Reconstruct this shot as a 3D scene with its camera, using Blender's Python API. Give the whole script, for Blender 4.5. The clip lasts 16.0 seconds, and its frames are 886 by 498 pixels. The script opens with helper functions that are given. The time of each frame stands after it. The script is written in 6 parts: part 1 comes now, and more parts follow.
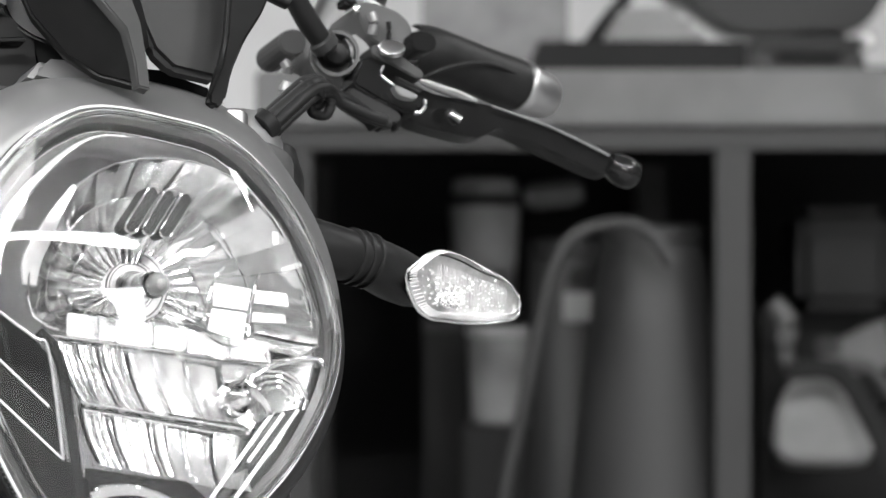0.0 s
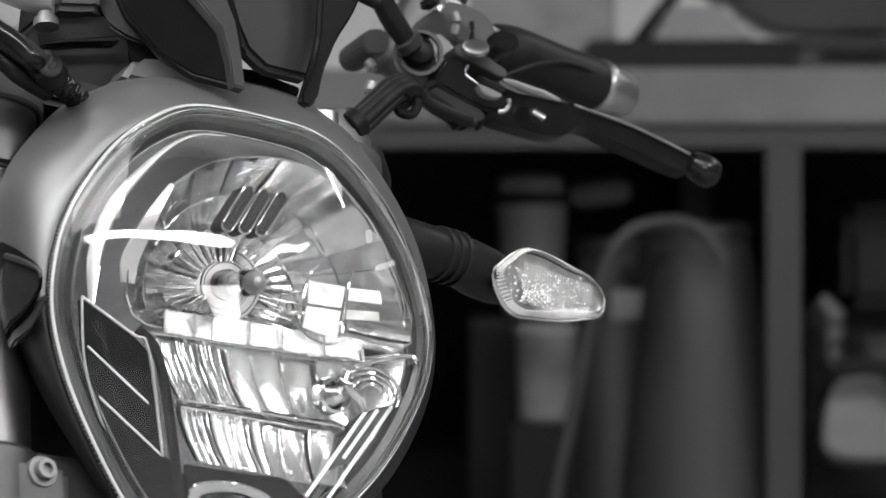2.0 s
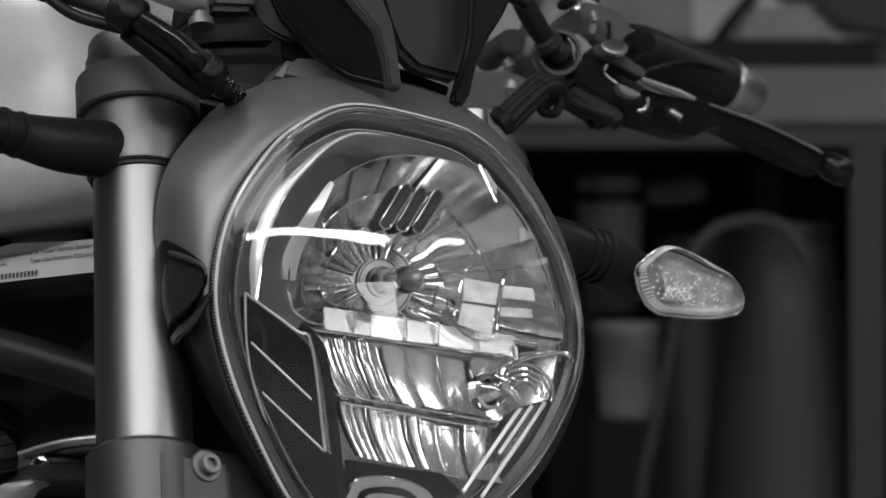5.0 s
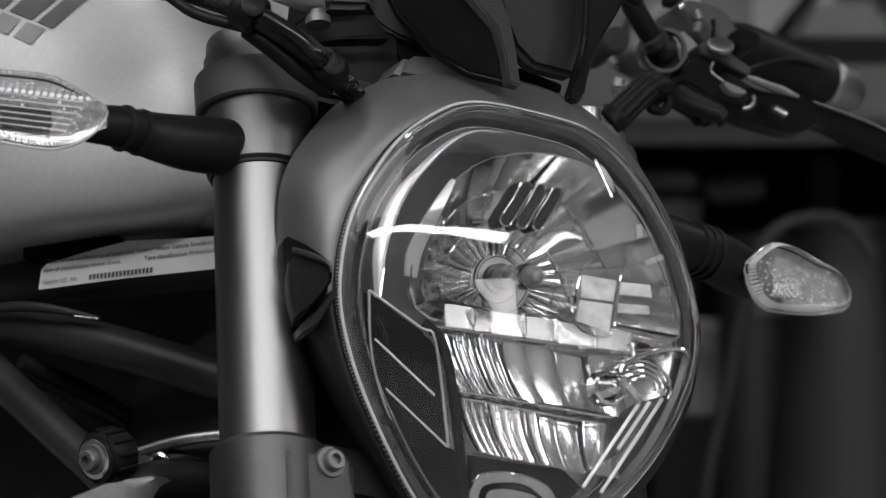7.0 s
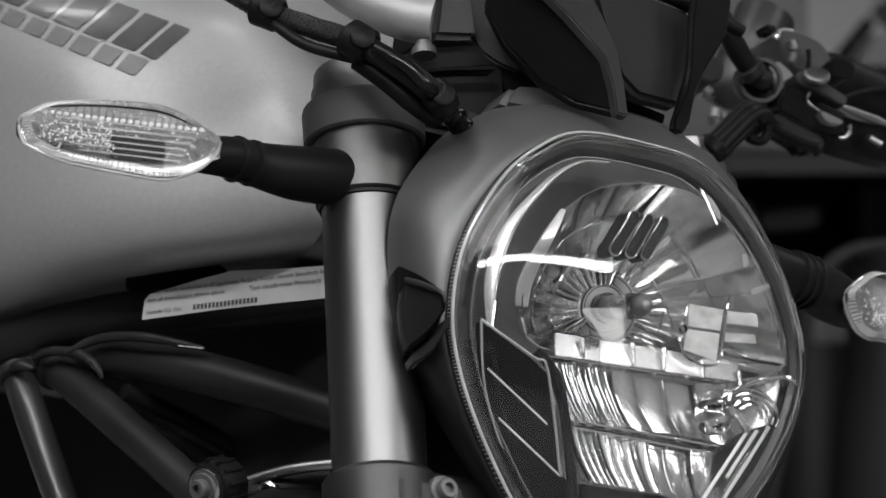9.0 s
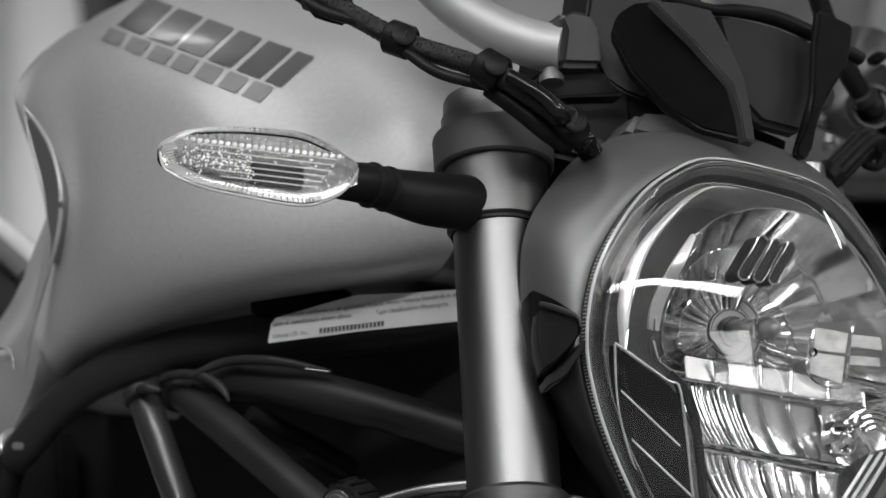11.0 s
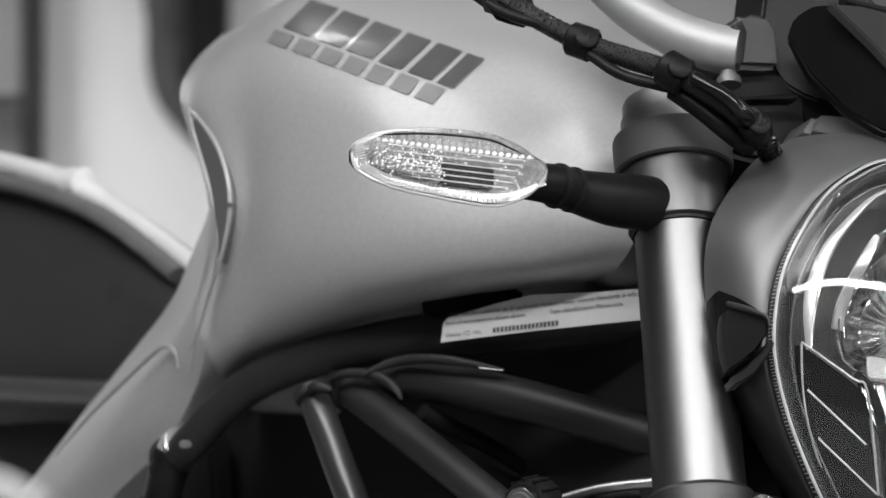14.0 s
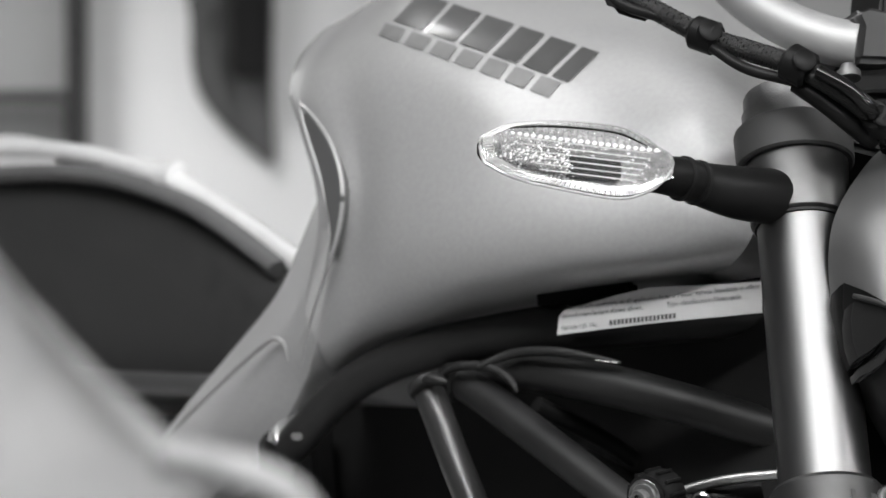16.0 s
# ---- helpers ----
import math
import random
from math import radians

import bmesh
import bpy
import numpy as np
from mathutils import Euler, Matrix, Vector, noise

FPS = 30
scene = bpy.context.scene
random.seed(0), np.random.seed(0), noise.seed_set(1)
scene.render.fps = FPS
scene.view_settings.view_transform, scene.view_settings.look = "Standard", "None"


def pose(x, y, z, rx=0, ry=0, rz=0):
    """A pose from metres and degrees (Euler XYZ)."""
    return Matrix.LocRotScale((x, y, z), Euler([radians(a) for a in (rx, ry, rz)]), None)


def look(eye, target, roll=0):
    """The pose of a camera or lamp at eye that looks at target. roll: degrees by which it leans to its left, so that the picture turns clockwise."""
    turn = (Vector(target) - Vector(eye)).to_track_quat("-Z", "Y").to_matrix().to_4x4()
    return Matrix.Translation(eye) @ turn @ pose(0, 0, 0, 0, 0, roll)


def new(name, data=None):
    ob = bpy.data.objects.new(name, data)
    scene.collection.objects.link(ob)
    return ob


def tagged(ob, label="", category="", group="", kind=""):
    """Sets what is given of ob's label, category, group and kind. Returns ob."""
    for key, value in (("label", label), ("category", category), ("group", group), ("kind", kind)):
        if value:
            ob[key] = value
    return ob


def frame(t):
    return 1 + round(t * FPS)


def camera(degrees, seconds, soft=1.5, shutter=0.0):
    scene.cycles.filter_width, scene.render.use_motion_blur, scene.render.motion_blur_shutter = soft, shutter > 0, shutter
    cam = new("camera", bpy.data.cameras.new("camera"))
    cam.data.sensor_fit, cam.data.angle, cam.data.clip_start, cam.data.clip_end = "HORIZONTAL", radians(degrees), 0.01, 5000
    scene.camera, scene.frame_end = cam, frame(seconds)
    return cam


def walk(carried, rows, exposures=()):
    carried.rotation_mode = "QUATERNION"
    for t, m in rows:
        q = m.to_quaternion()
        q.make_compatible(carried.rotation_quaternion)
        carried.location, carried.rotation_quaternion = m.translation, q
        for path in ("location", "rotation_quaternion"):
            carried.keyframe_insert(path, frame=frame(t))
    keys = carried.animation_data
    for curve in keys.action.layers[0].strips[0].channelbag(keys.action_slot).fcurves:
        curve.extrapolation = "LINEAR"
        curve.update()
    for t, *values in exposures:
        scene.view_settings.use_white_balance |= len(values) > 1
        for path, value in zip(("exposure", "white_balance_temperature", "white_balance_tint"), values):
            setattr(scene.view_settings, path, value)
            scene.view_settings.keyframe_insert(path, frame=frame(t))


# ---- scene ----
cam = camera(12.70, 16.0)
cam.data.dof.use_dof = True
cam.data.dof.focus_distance = 2.34
cam.data.dof.aperture_fstop = 9.0
walk(cam, [
    (0.0, pose(0.2121, 0.0524, 0.8001, 90.100, 0.024, -0.005)),
    (0.5, pose(0.1997, 0.0492, 0.8010, 90.077, -0.061, -0.003)),
    (1.0, pose(0.1900, 0.0474, 0.8007, 90.076, -0.065, -0.004)),
    (1.5, pose(0.1768, 0.0415, 0.8001, 90.074, 0.008, 0.004)),
    (2.0, pose(0.1591, 0.0362, 0.7999, 90.076, 0.063, 0.003)),
    (2.5, pose(0.1406, 0.0288, 0.7991, 90.093, 0.091, 0.001)),
    (3.0, pose(0.1250, 0.0216, 0.7997, 90.084, 0.034, 0.011)),
    (3.5, pose(0.1105, 0.0166, 0.7996, 90.083, -0.000, 0.002)),
    (4.0, pose(0.0983, 0.0155, 0.7988, 90.090, 0.031, -0.004)),
    (6.5, pose(0.0176, 0.0022, 0.7999, 90.005, 0.013, -0.008)),
    (7.0, pose(0.0002, -0.0001, 0.7989, 90.025, 0.067, -0.019)),
    (7.5, pose(-0.0159, -0.0022, 0.7991, 90.018, 0.068, -0.004)),
    (8.0, pose(-0.0325, -0.0060, 0.7995, 90.046, 0.078, -0.007)),
    (8.5, pose(-0.0454, -0.0084, 0.7992, 90.236, 0.171, 0.017)),
    (9.0, pose(-0.0617, -0.0112, 0.7991, 90.449, 0.164, 0.014)),
    (11.5, pose(-0.1594, -0.0540, 0.8005, 90.798, 0.204, 0.004)),
    (12.0, pose(-0.1795, -0.0570, 0.7996, 90.822, 0.220, 0.002)),
    (12.5, pose(-0.1987, -0.0621, 0.8001, 90.798, 0.110, 0.003)),
    (13.0, pose(-0.2176, -0.0669, 0.7990, 90.819, 0.091, 0.002)),
    (13.5, pose(-0.2326, -0.0700, 0.7992, 90.808, 0.080, -0.001)),
    (14.0, pose(-0.2485, -0.0715, 0.7991, 90.801, 0.092, -0.000)),
    (14.5, pose(-0.2715, -0.0746, 0.7970, 90.826, 0.090, 0.000)),
    (15.0, pose(-0.2885, -0.0771, 0.7968, 90.800, 0.089, 0.001)),
    (15.5, pose(-0.3044, -0.0758, 0.7963, 90.788, 0.096, -0.004)),
    (16.0, pose(-0.3228, -0.0799, 0.7966, 90.754, 0.061, -0.002)),
], [(0, 1.34), (1.0, 1.0), (2.0, 0.62), (3.0, 0.3), (4.0, -0.14), (7.0, -0.4), (9.0, -0.38), (12.5, -0.08), (16.0, 0.32)])

# ---- world and light ----
world = bpy.data.worlds.new("room_light")
scene.world = world
world.use_nodes = True
world.node_tree.nodes["Background"].inputs[0].default_value = (0.5, 0.5, 0.5, 1)
world.node_tree.nodes["Background"].inputs[1].default_value = 0.01


def area(name, eye, target, sx, sy, watts):
    lamp = bpy.data.lights.new(name, "AREA")
    lamp.shape, lamp.size, lamp.size_y, lamp.energy = "RECTANGLE", sx, sy, watts
    ob = new(name, lamp)
    ob.matrix_world = look(eye, target)
    return ob


def tube(name, x, y, turn, length, width, watts):
    """A bare tube fitting under the ceiling."""
    lamp = bpy.data.lights.new(name, "AREA")
    lamp.shape, lamp.size, lamp.size_y, lamp.energy = "RECTANGLE", length, width, watts
    ob = new(name, lamp)
    ob.matrix_world = pose(x, y, 2.9, 0, 0, turn)
    return ob


# Added fill with no known source: softly lights the tank.
area("tank_fill_light", (-1.4, 1.5, 2.9), (-1.4, 1.5001, 0), 1.9, 1.9, 46)
tube("overhead_tube_or_fill", -0.9, 4.1, 0, 0.3, 0.16, 7)
tube("overhead_tube_or_fill", 0.2, -0.04, 0, 3.6, 0.3, 168)
# Added wall washer with no known source: brightens the far left wall.
area("overhead_tube_or_fill", (-2.4, 5.0, 2.9), (-2.4, 5.8, 0), 1.6, 1.0, 95).data.spread = math.radians(95)
tube("overhead_tube_or_fill", 2.65, 3.85, 0, 1.1, 0.14, 17)
tube("overhead_tube_or_fill", 3.3, 0.75, 90, 1.75, 0.25, 68)
# Added fill, no window behind it: brightens the headlamp's inside.
area("headlamp_fill_light", (2.4, -1.85, 1.95), (0.4, 2.0, 1.0), 1.6, 1.2, 52)


# ---- materials ----
def grey(name, v, rough=0.5, metal=0.0, coat=0.0, vary=0.12, scale=40.0, bump=0.0, bscale=400.0, trans=0.0, ior=1.45, aniso=0.0, spec=0.5):
    m = bpy.data.materials.new(name)
    m.use_nodes = True
    nt = m.node_tree
    p = nt.nodes["Principled BSDF"]
    p.inputs["Base Color"].default_value = (v, v, v, 1)
    p.inputs["Roughness"].default_value = rough
    p.inputs["Metallic"].default_value = metal
    p.inputs["Coat Weight"].default_value = coat
    p.inputs["Coat Roughness"].default_value = 0.14
    p.inputs["Transmission Weight"].default_value = trans
    p.inputs["IOR"].default_value = ior
    p.inputs["Anisotropic"].default_value = aniso
    p.inputs["Specular IOR Level"].default_value = spec
    tc = nt.nodes.new("ShaderNodeTexCoord")
    if vary:
        big = nt.nodes.new("ShaderNodeTexNoise")
        big.inputs["Scale"].default_value, big.inputs["Detail"].default_value = scale, 6
        nt.links.new(tc.outputs["Object"], big.inputs["Vector"])
        ramp = nt.nodes.new("ShaderNodeMapRange")
        ramp.inputs["From Min"].default_value, ramp.inputs["From Max"].default_value = 0.3, 0.7
        ramp.inputs["To Min"].default_value, ramp.inputs["To Max"].default_value = v * (1 - vary), v * (1 + vary)
        nt.links.new(big.outputs["Fac"], ramp.inputs["Value"])
        mix = nt.nodes.new("ShaderNodeCombineColor")
        for c in range(3):
            nt.links.new(ramp.outputs[0], mix.inputs[c])
        nt.links.new(mix.outputs[0], p.inputs["Base Color"])
        rr = nt.nodes.new("ShaderNodeMapRange")
        rr.inputs["To Min"].default_value, rr.inputs["To Max"].default_value = rough * 0.85, min(1, rough * 1.15 + 0.01)
        nt.links.new(big.outputs["Fac"], rr.inputs["Value"])
        nt.links.new(rr.outputs[0], p.inputs["Roughness"])
    if bump:
        fine = nt.nodes.new("ShaderNodeTexNoise")
        fine.inputs["Scale"].default_value, fine.inputs["Detail"].default_value = bscale, 3
        nt.links.new(tc.outputs["Object"], fine.inputs["Vector"])
        b = nt.nodes.new("ShaderNodeBump")
        b.inputs["Strength"].default_value, b.inputs["Distance"].default_value = bump, 0.001
        nt.links.new(fine.outputs["Fac"], b.inputs["Height"])
        nt.links.new(b.outputs[0], p.inputs["Normal"])
    return m


PAINT = grey("silver_tank_paint", 0.37, 0.5, 0.4, 0.5, 0.05, 300)
PAINT.node_tree.nodes["Principled BSDF"].inputs["Coat Roughness"].default_value = 0.17
BLACK = grey("black_satin_plastic", 0.007, 0.42, 0, 0, 0.2, 60, 0.06, 2200, spec=0.15)
DARK = grey("dark_satin_paint", 0.016, 0.4, 0, 0.03, 0.12, 30, 0.05, 2500, spec=0.25)
RUBBER = grey("black_rubber", 0.008, 0.45, 0, 0, 0.3, 80, 0.12, 1200, spec=0.2)
SHROUD = grey("satin_grey_cowl", 0.135, 0.42, 0.62, 0, 0.06, 20, 0.04, 2500)
ALU = grey("brushed_aluminium", 0.16, 0.38, 1.0, 0, 0)
CAST = grey("cast_dark_metal", 0.16, 0.45, 0.7, 0, 0.15, 60, 0.25, 900)
CHROME = grey("chrome", 0.85, 0.06, 1.0, 0, 0)
STEEL = grey("bright_steel", 0.6, 0.2, 1.0, 0, 0.1, 80)
FRAME = grey("dark_grey_frame_enamel", 0.019, 0.42, 0.05, 0.0, 0.15, 40, 0.1, 600, spec=0.3)
LABEL = grey("white_vinyl_label", 0.5, 0.4, 0, 0.1, 0.04, 60)
INK = grey("dark_print", 0.06, 0.5, 0, 0, 0)
DECAL = grey("dark_grey_decal", 0.06, 0.4, 0.2, 0.15, 0.1, 80)
DECAL2 = grey("mid_grey_decal", 0.16, 0.5, 0.1, 0.1, 0.1, 80)
WALL = grey("painted_plaster_wall", 0.55, 0.8, 0, 0, 0.1, 2.5, 0.2, 120)
FLOORM = grey("grey_concrete", 0.22, 0.6, 0, 0, 0.2, 3, 0.2, 60)
CEIL = grey("low_bounce_ceiling", 0.3, 0.9, 0, 0, 0.04, 2)
# Bench greys kept unnaturally low, standing in for the dimmer light there.
BENCHTOP = grey("pale_worn_wood_dimmed", 0.083, 0.55, 0, 0, 0.3, 8, 0.2, 90)
BENCHSTEEL = grey("grey_steel_dimmed", 0.015, 0.5, 0.1, 0, 0.12, 12)
CYL = grey("grey_enamel_dimmed", 0.0155, 0.6, 0, 0, 0.15, 9)
PALE = grey("pale_plastic", 0.18, 0.4, 0, 0, 0.15, 10)
# Near black for dark things and for shade painted under bench and frame.
VOID = grey("matte_black_and_shade", 0.005, 0.9, 0, 0, 0.3, 20)


def clear(name, rough=0.0, v=0.97, ior=1.4):
    m = grey(name, v, rough, 0, 0, 0, trans=1.0, ior=ior)
    return m


GLASS = clear("clear_polycarbonate")
GLASSI = clear("clear_ribbed_lens", 0.02, ior=1.14)


# Darker than WALL so the unseen walls bounce less light.
WALL2 = grey("low_bounce_wall", 0.135, 0.8, 0, 0, 0.1, 2.5, 0.2, 120)
CLAMP = grey("dark_anodised_clamp", 0.058, 0.42, 0.8, 0, 0.1, 40, 0.1, 1500)
GLOSSBLACK = grey("gloss_black", 0.006, 0.16, 0, 0.0, 0.2, 60, spec=0.3)
CHROMEM = grey("vacuum_chrome", 0.8, 0.08, 1.0, 0, 0.04, 60)
CHROMED = grey("dark_chrome", 0.3, 0.12, 1.0, 0, 0)
WHITECHROME = grey("bright_satin_chrome", 0.9, 0.2, 1.0, 0, 0)
GUIDE = grey("clear_light_guide", 0.8, 0.12, 0.0, 0.5, 0, trans=0.6)
ALUSATIN = grey("satin_silver", 0.36, 0.52, 0.55, 0, 0.06, 60, 0.1, 900)
FRAME2 = grey("grey_frame_enamel", 0.03, 0.36, 0.2, 0.2, 0.12, 40, 0.1, 600)
STEELD = grey("dull_steel", 0.35, 0.35, 1.0, 0, 0.1, 60)
SEATM = grey("black_seat_vinyl", 0.028, 0.55, 0, 0, 0.15, 60, 0.3, 500)
DARKSEAT = grey("dark_grey_piping", 0.11, 0.5, 0, 0, 0.1, 60)
PALEPAINT = grey("white_paint", 0.75, 0.35, 0, 0.4, 0.05, 30)
HARN = grey("braided_black_sleeve", 0.010, 0.34, 0, 0, 0.3, 300, 0.8, 1500, spec=0.4)
PILLAR = grey("pale_wall_sheet", 0.76, 0.8, 0, 0, 0.06, 3)
PANE = grey("dull_window_glass", 0.28, 0.3, 0, 0, 0.1, 4)
COATM = grey("grey_work_cloth", 0.10, 0.9, 0, 0, 0.15, 20)
# Darker silver: shade of the knee recess put into the colour.
KNEE = grey("knee_shade_silver", 0.10, 0.5, 0.1, 0, 0.05, 60)
BLADEG = grey("screen_grey_and_lit_facet", 0.020, 0.45, 0, 0, 0.1, 40, 0.05, 2200, spec=0.25)
HOSE = grey("dark_grey_hose", 0.016, 0.5, 0, 0, 0.2, 30)
RAG = grey("pale_worn_paper", 0.22, 0.8, 0, 0, 0.25, 14, 0.4, 60)
TAILM = grey("grey_tail_paint", 0.05, 0.4, 0, 0.2, 0.1, 20)
NEARWHITE = grey("white_plastic_edge", 0.24, 0.6, 0, 0, 0.3, 30)
# Pale tone for painted glints and the sill's bright reflections.
PANELW = grey("satin_white_glint", 0.6, 0.22, 0.8, 0, 0)
INDREF = grey("signal_reflector_silver", 0.7, 0.2, 0.9, 0, 0.1, 200)
SURR = grey("satin_silver_surround", 0.75, 0.24, 0.9, 0, 0.05, 30)
FACET = grey("reflector_silver", 0.79, 0.15, 1.0, 0, 0.04, 30)
PANELG = grey("pale_frosted_facet", 0.26, 0.35, 0.4, 0, 0.25, 120)
SOCKET = grey("dark_socket_metal", 0.09, 0.28, 0.9, 0, 0.1, 60)
GUIDE2 = grey("grey_clear_guide", 0.25, 0.15, 0.3, 0.3, 0)
SILL = grey("sill_reflection_white", 0.92, 0.22, 0.8, 0, 0)
CLAMPU = grey("matte_grey_clamp", 0.085, 0.36, 0.8, 0, 0.1, 40, 0.1, 1500)
COLLARM = grey("matte_black_collar", 0.034, 0.6, 0, 0, 0.1, 40, 0.1, 1500)
PALEU = grey("pale_bucket_plastic", 0.30, 0.5, 0, 0, 0.15, 25)
BOXW = grey("white_card", 0.145, 0.8, 0, 0, 0.4, 14)
PANELB = grey("smoked_panel_black", 0.006, 0.6, 0, 0, 0, spec=0.05)
SWGREY = grey("grey_switch_plastic", 0.055, 0.42, 0, 0, 0.12, 60, 0.08, 1800, spec=0.4)
SWGREY2 = grey("dark_grey_sleeve", 0.03, 0.36, 0.2, 0, 0.12, 60)
SIGWHITE = grey("white_prism_plastic", 0.8, 0.15, 0.15, 0, 0.1, 300)
# Darker copy of the reflector silver, dimming the far signal.
SIGDARK = grey("dimmed_signal_reflector", 0.28, 0.3, 0.6, 0, 0.2, 200)
BULBG = grey("bulb_glass", 0.97, 0.0, 0, 0, 0, trans=1.0, ior=1.4)
BEZEL = grey("gloss_dark_bezel", 0.03, 0.25, 0, 0, 0.1, 60)
NEARGREY = grey("pale_grey_plastic", 0.42, 0.5, 0, 0.2, 0.25, 14)


# Pale silver for the arcs that imitate highlights on the rim.
ARCPALE = grey("rim_highlight_silver", 0.5, 0.3, 0.6, 0, 0.04, 40)


# ---- building helpers ----
def part(name, bm, material, parent=None, label="", smooth=True, sharp=38):
    me = bpy.data.meshes.new(name)
    bmesh.ops.recalc_face_normals(bm, faces=bm.faces)
    bm.to_mesh(me)
    bm.free()
    me.materials.append(material)
    if smooth:
        me.shade_smooth()
        me.set_sharp_from_angle(angle=radians(sharp))
    ob = new(name, me)
    if parent is not None:
        ob.parent = parent
        ob.matrix_parent_inverse = Matrix.Translation(-Vector(parent.location))
    if label:
        ob["label"] = label
    return ob


def thing(name, base, label, category, group="", kind=""):
    ob = new(name)
    ob.location = base
    ob.empty_display_size = 0.05
    return tagged(ob, label, category, group, kind)


def spline(pts, n=8, closed=False):
    """Catmull-Rom through the points."""
    p = [Vector(q) for q in pts]
    out, m = [], len(p)
    for i in range(m if closed else m - 1):
        if closed:
            a, b, c, d = p[i - 1], p[i], p[(i + 1) % m], p[(i + 2) % m]
        else:
            a, b, c, d = p[max(i - 1, 0)], p[i], p[i + 1], p[min(i + 2, m - 1)]
        for k in range(n):
            t = k / n
            out.append(0.5 * ((2 * b) + (c - a) * t + (2 * a - 5 * b + 4 * c - d) * t * t + (3 * b - a - 3 * c + d) * t ** 3))
    if not closed:
        out.append(p[-1].copy())
    return out


def skin(bm, rings, closed_ring=True, cap=True, loop=False):
    rows = [[bm.verts.new(v) for v in r] for r in rings]
    m = len(rows[0])
    for a, b in list(zip(rows, rows[1:])) + ([(rows[-1], rows[0])] if loop else []):
        for i in range(m if closed_ring else m - 1):
            j = (i + 1) % m
            bm.faces.new((a[i], a[j], b[j], b[i]))
    if cap and closed_ring and not loop:
        bm.faces.new(rows[0][::-1])
        bm.faces.new(rows[-1])
    return rows


def pipe(pts, r, n=14, closed=False, flat=1.0, up=(0, 0, 1), bm=None):
    """A round bar along points; r a number or a list; flat squeezes it along up."""
    bm = bm or bmesh.new()
    p = [Vector(q) for q in pts]
    m = len(p)
    rings, ref = [], Vector(up)
    for i in range(m):
        d = (p[(i + 1) % m] - p[i - 1]) if closed else (p[min(i + 1, m - 1)] - p[max(i - 1, 0)])
        d.normalize()
        x = d.cross(ref)
        if x.length < 1e-4:
            x = d.cross(Vector((1, 0.2, 0)))
        x.normalize()
        y = x.cross(d)
        rr = r
        if isinstance(r, (list, tuple)):
            at = i * (len(r) - 1) / max(m - 1, 1)
            lo = min(int(at), len(r) - 2)
            rr = r[lo] + (r[lo + 1] - r[lo]) * (at - lo)
        rings.append([p[i] + rr * (math.cos(2 * math.pi * k / n) * x + flat * math.sin(2 * math.pi * k / n) * y) for k in range(n)])
    skin(bm, rings, True, not closed, closed)
    return bm


def turned(profile, base, axis, n=40, bm=None):
    """A turned body: profile rows of (distance along the axis, radius)."""
    bm = bm or bmesh.new()
    ax = Vector(axis).normalized()
    x = ax.orthogonal().normalized()
    y = ax.cross(x)
    rings = [[Vector(base) + h * ax + max(r, 1e-4) * (math.cos(2 * math.pi * k / n) * x + math.sin(2 * math.pi * k / n) * y) for k in range(n)] for h, r in profile]
    skin(bm, rings)
    return bm


def slab(outline, out, thick, round_edge=0.0, bm=None, seg=2):
    """A plate with the given outline (front face), going back along -out."""
    bm = bm or bmesh.new()
    o = Vector(out).normalized()
    f = bm.faces.new([bm.verts.new(Vector(q)) for q in outline])
    g = bmesh.ops.extrude_face_region(bm, geom=[f])
    bmesh.ops.translate(bm, verts=[v for v in g["geom"] if isinstance(v, bmesh.types.BMVert)], vec=-o * thick)
    bmesh.ops.recalc_face_normals(bm, faces=bm.faces)
    if round_edge:
        bmesh.ops.bevel(bm, geom=list(bm.edges), offset=round_edge, segments=seg, affect="EDGES", clamp_overlap=True)
    return bm


def block(sx, sy, sz, m, edge=0.0, seg=2, bm=None):
    bm = bm or bmesh.new()
    made = bmesh.ops.create_cube(bm, size=1, matrix=m @ Matrix.Diagonal((sx, sy, sz, 1)))
    if edge:
        es = {e for v in made["verts"] for e in v.link_edges}
        bmesh.ops.bevel(bm, geom=list(es), offset=edge, segments=seg, affect="EDGES")
    return bm


# ---- axes of the machine ----
FORK = Vector((-0.1066, 2.324, 0.8465))
SIDE, AHEAD, STEER = Vector((0.827, 0.531, -0.184)), Vector((0.559, -0.750, 0.348)), Vector((-0.047, 0.391, 0.917))
MID = Vector((0.001, 2.393, 0.8225))
BACK, RIGHT, UP = Vector((-0.541, 0.841, 0)), Vector((-0.827, -0.531, 0.184)), Vector((0.155, 0.0995, 0.983))
FACE = Vector((0.5166, -0.8461, 0.1312)).normalized()


def fr(al, fw, up):
    return FORK + al * SIDE + fw * AHEAD + up * STEER


def bd(s, w, h):
    return MID + s * BACK + w * RIGHT + h * UP


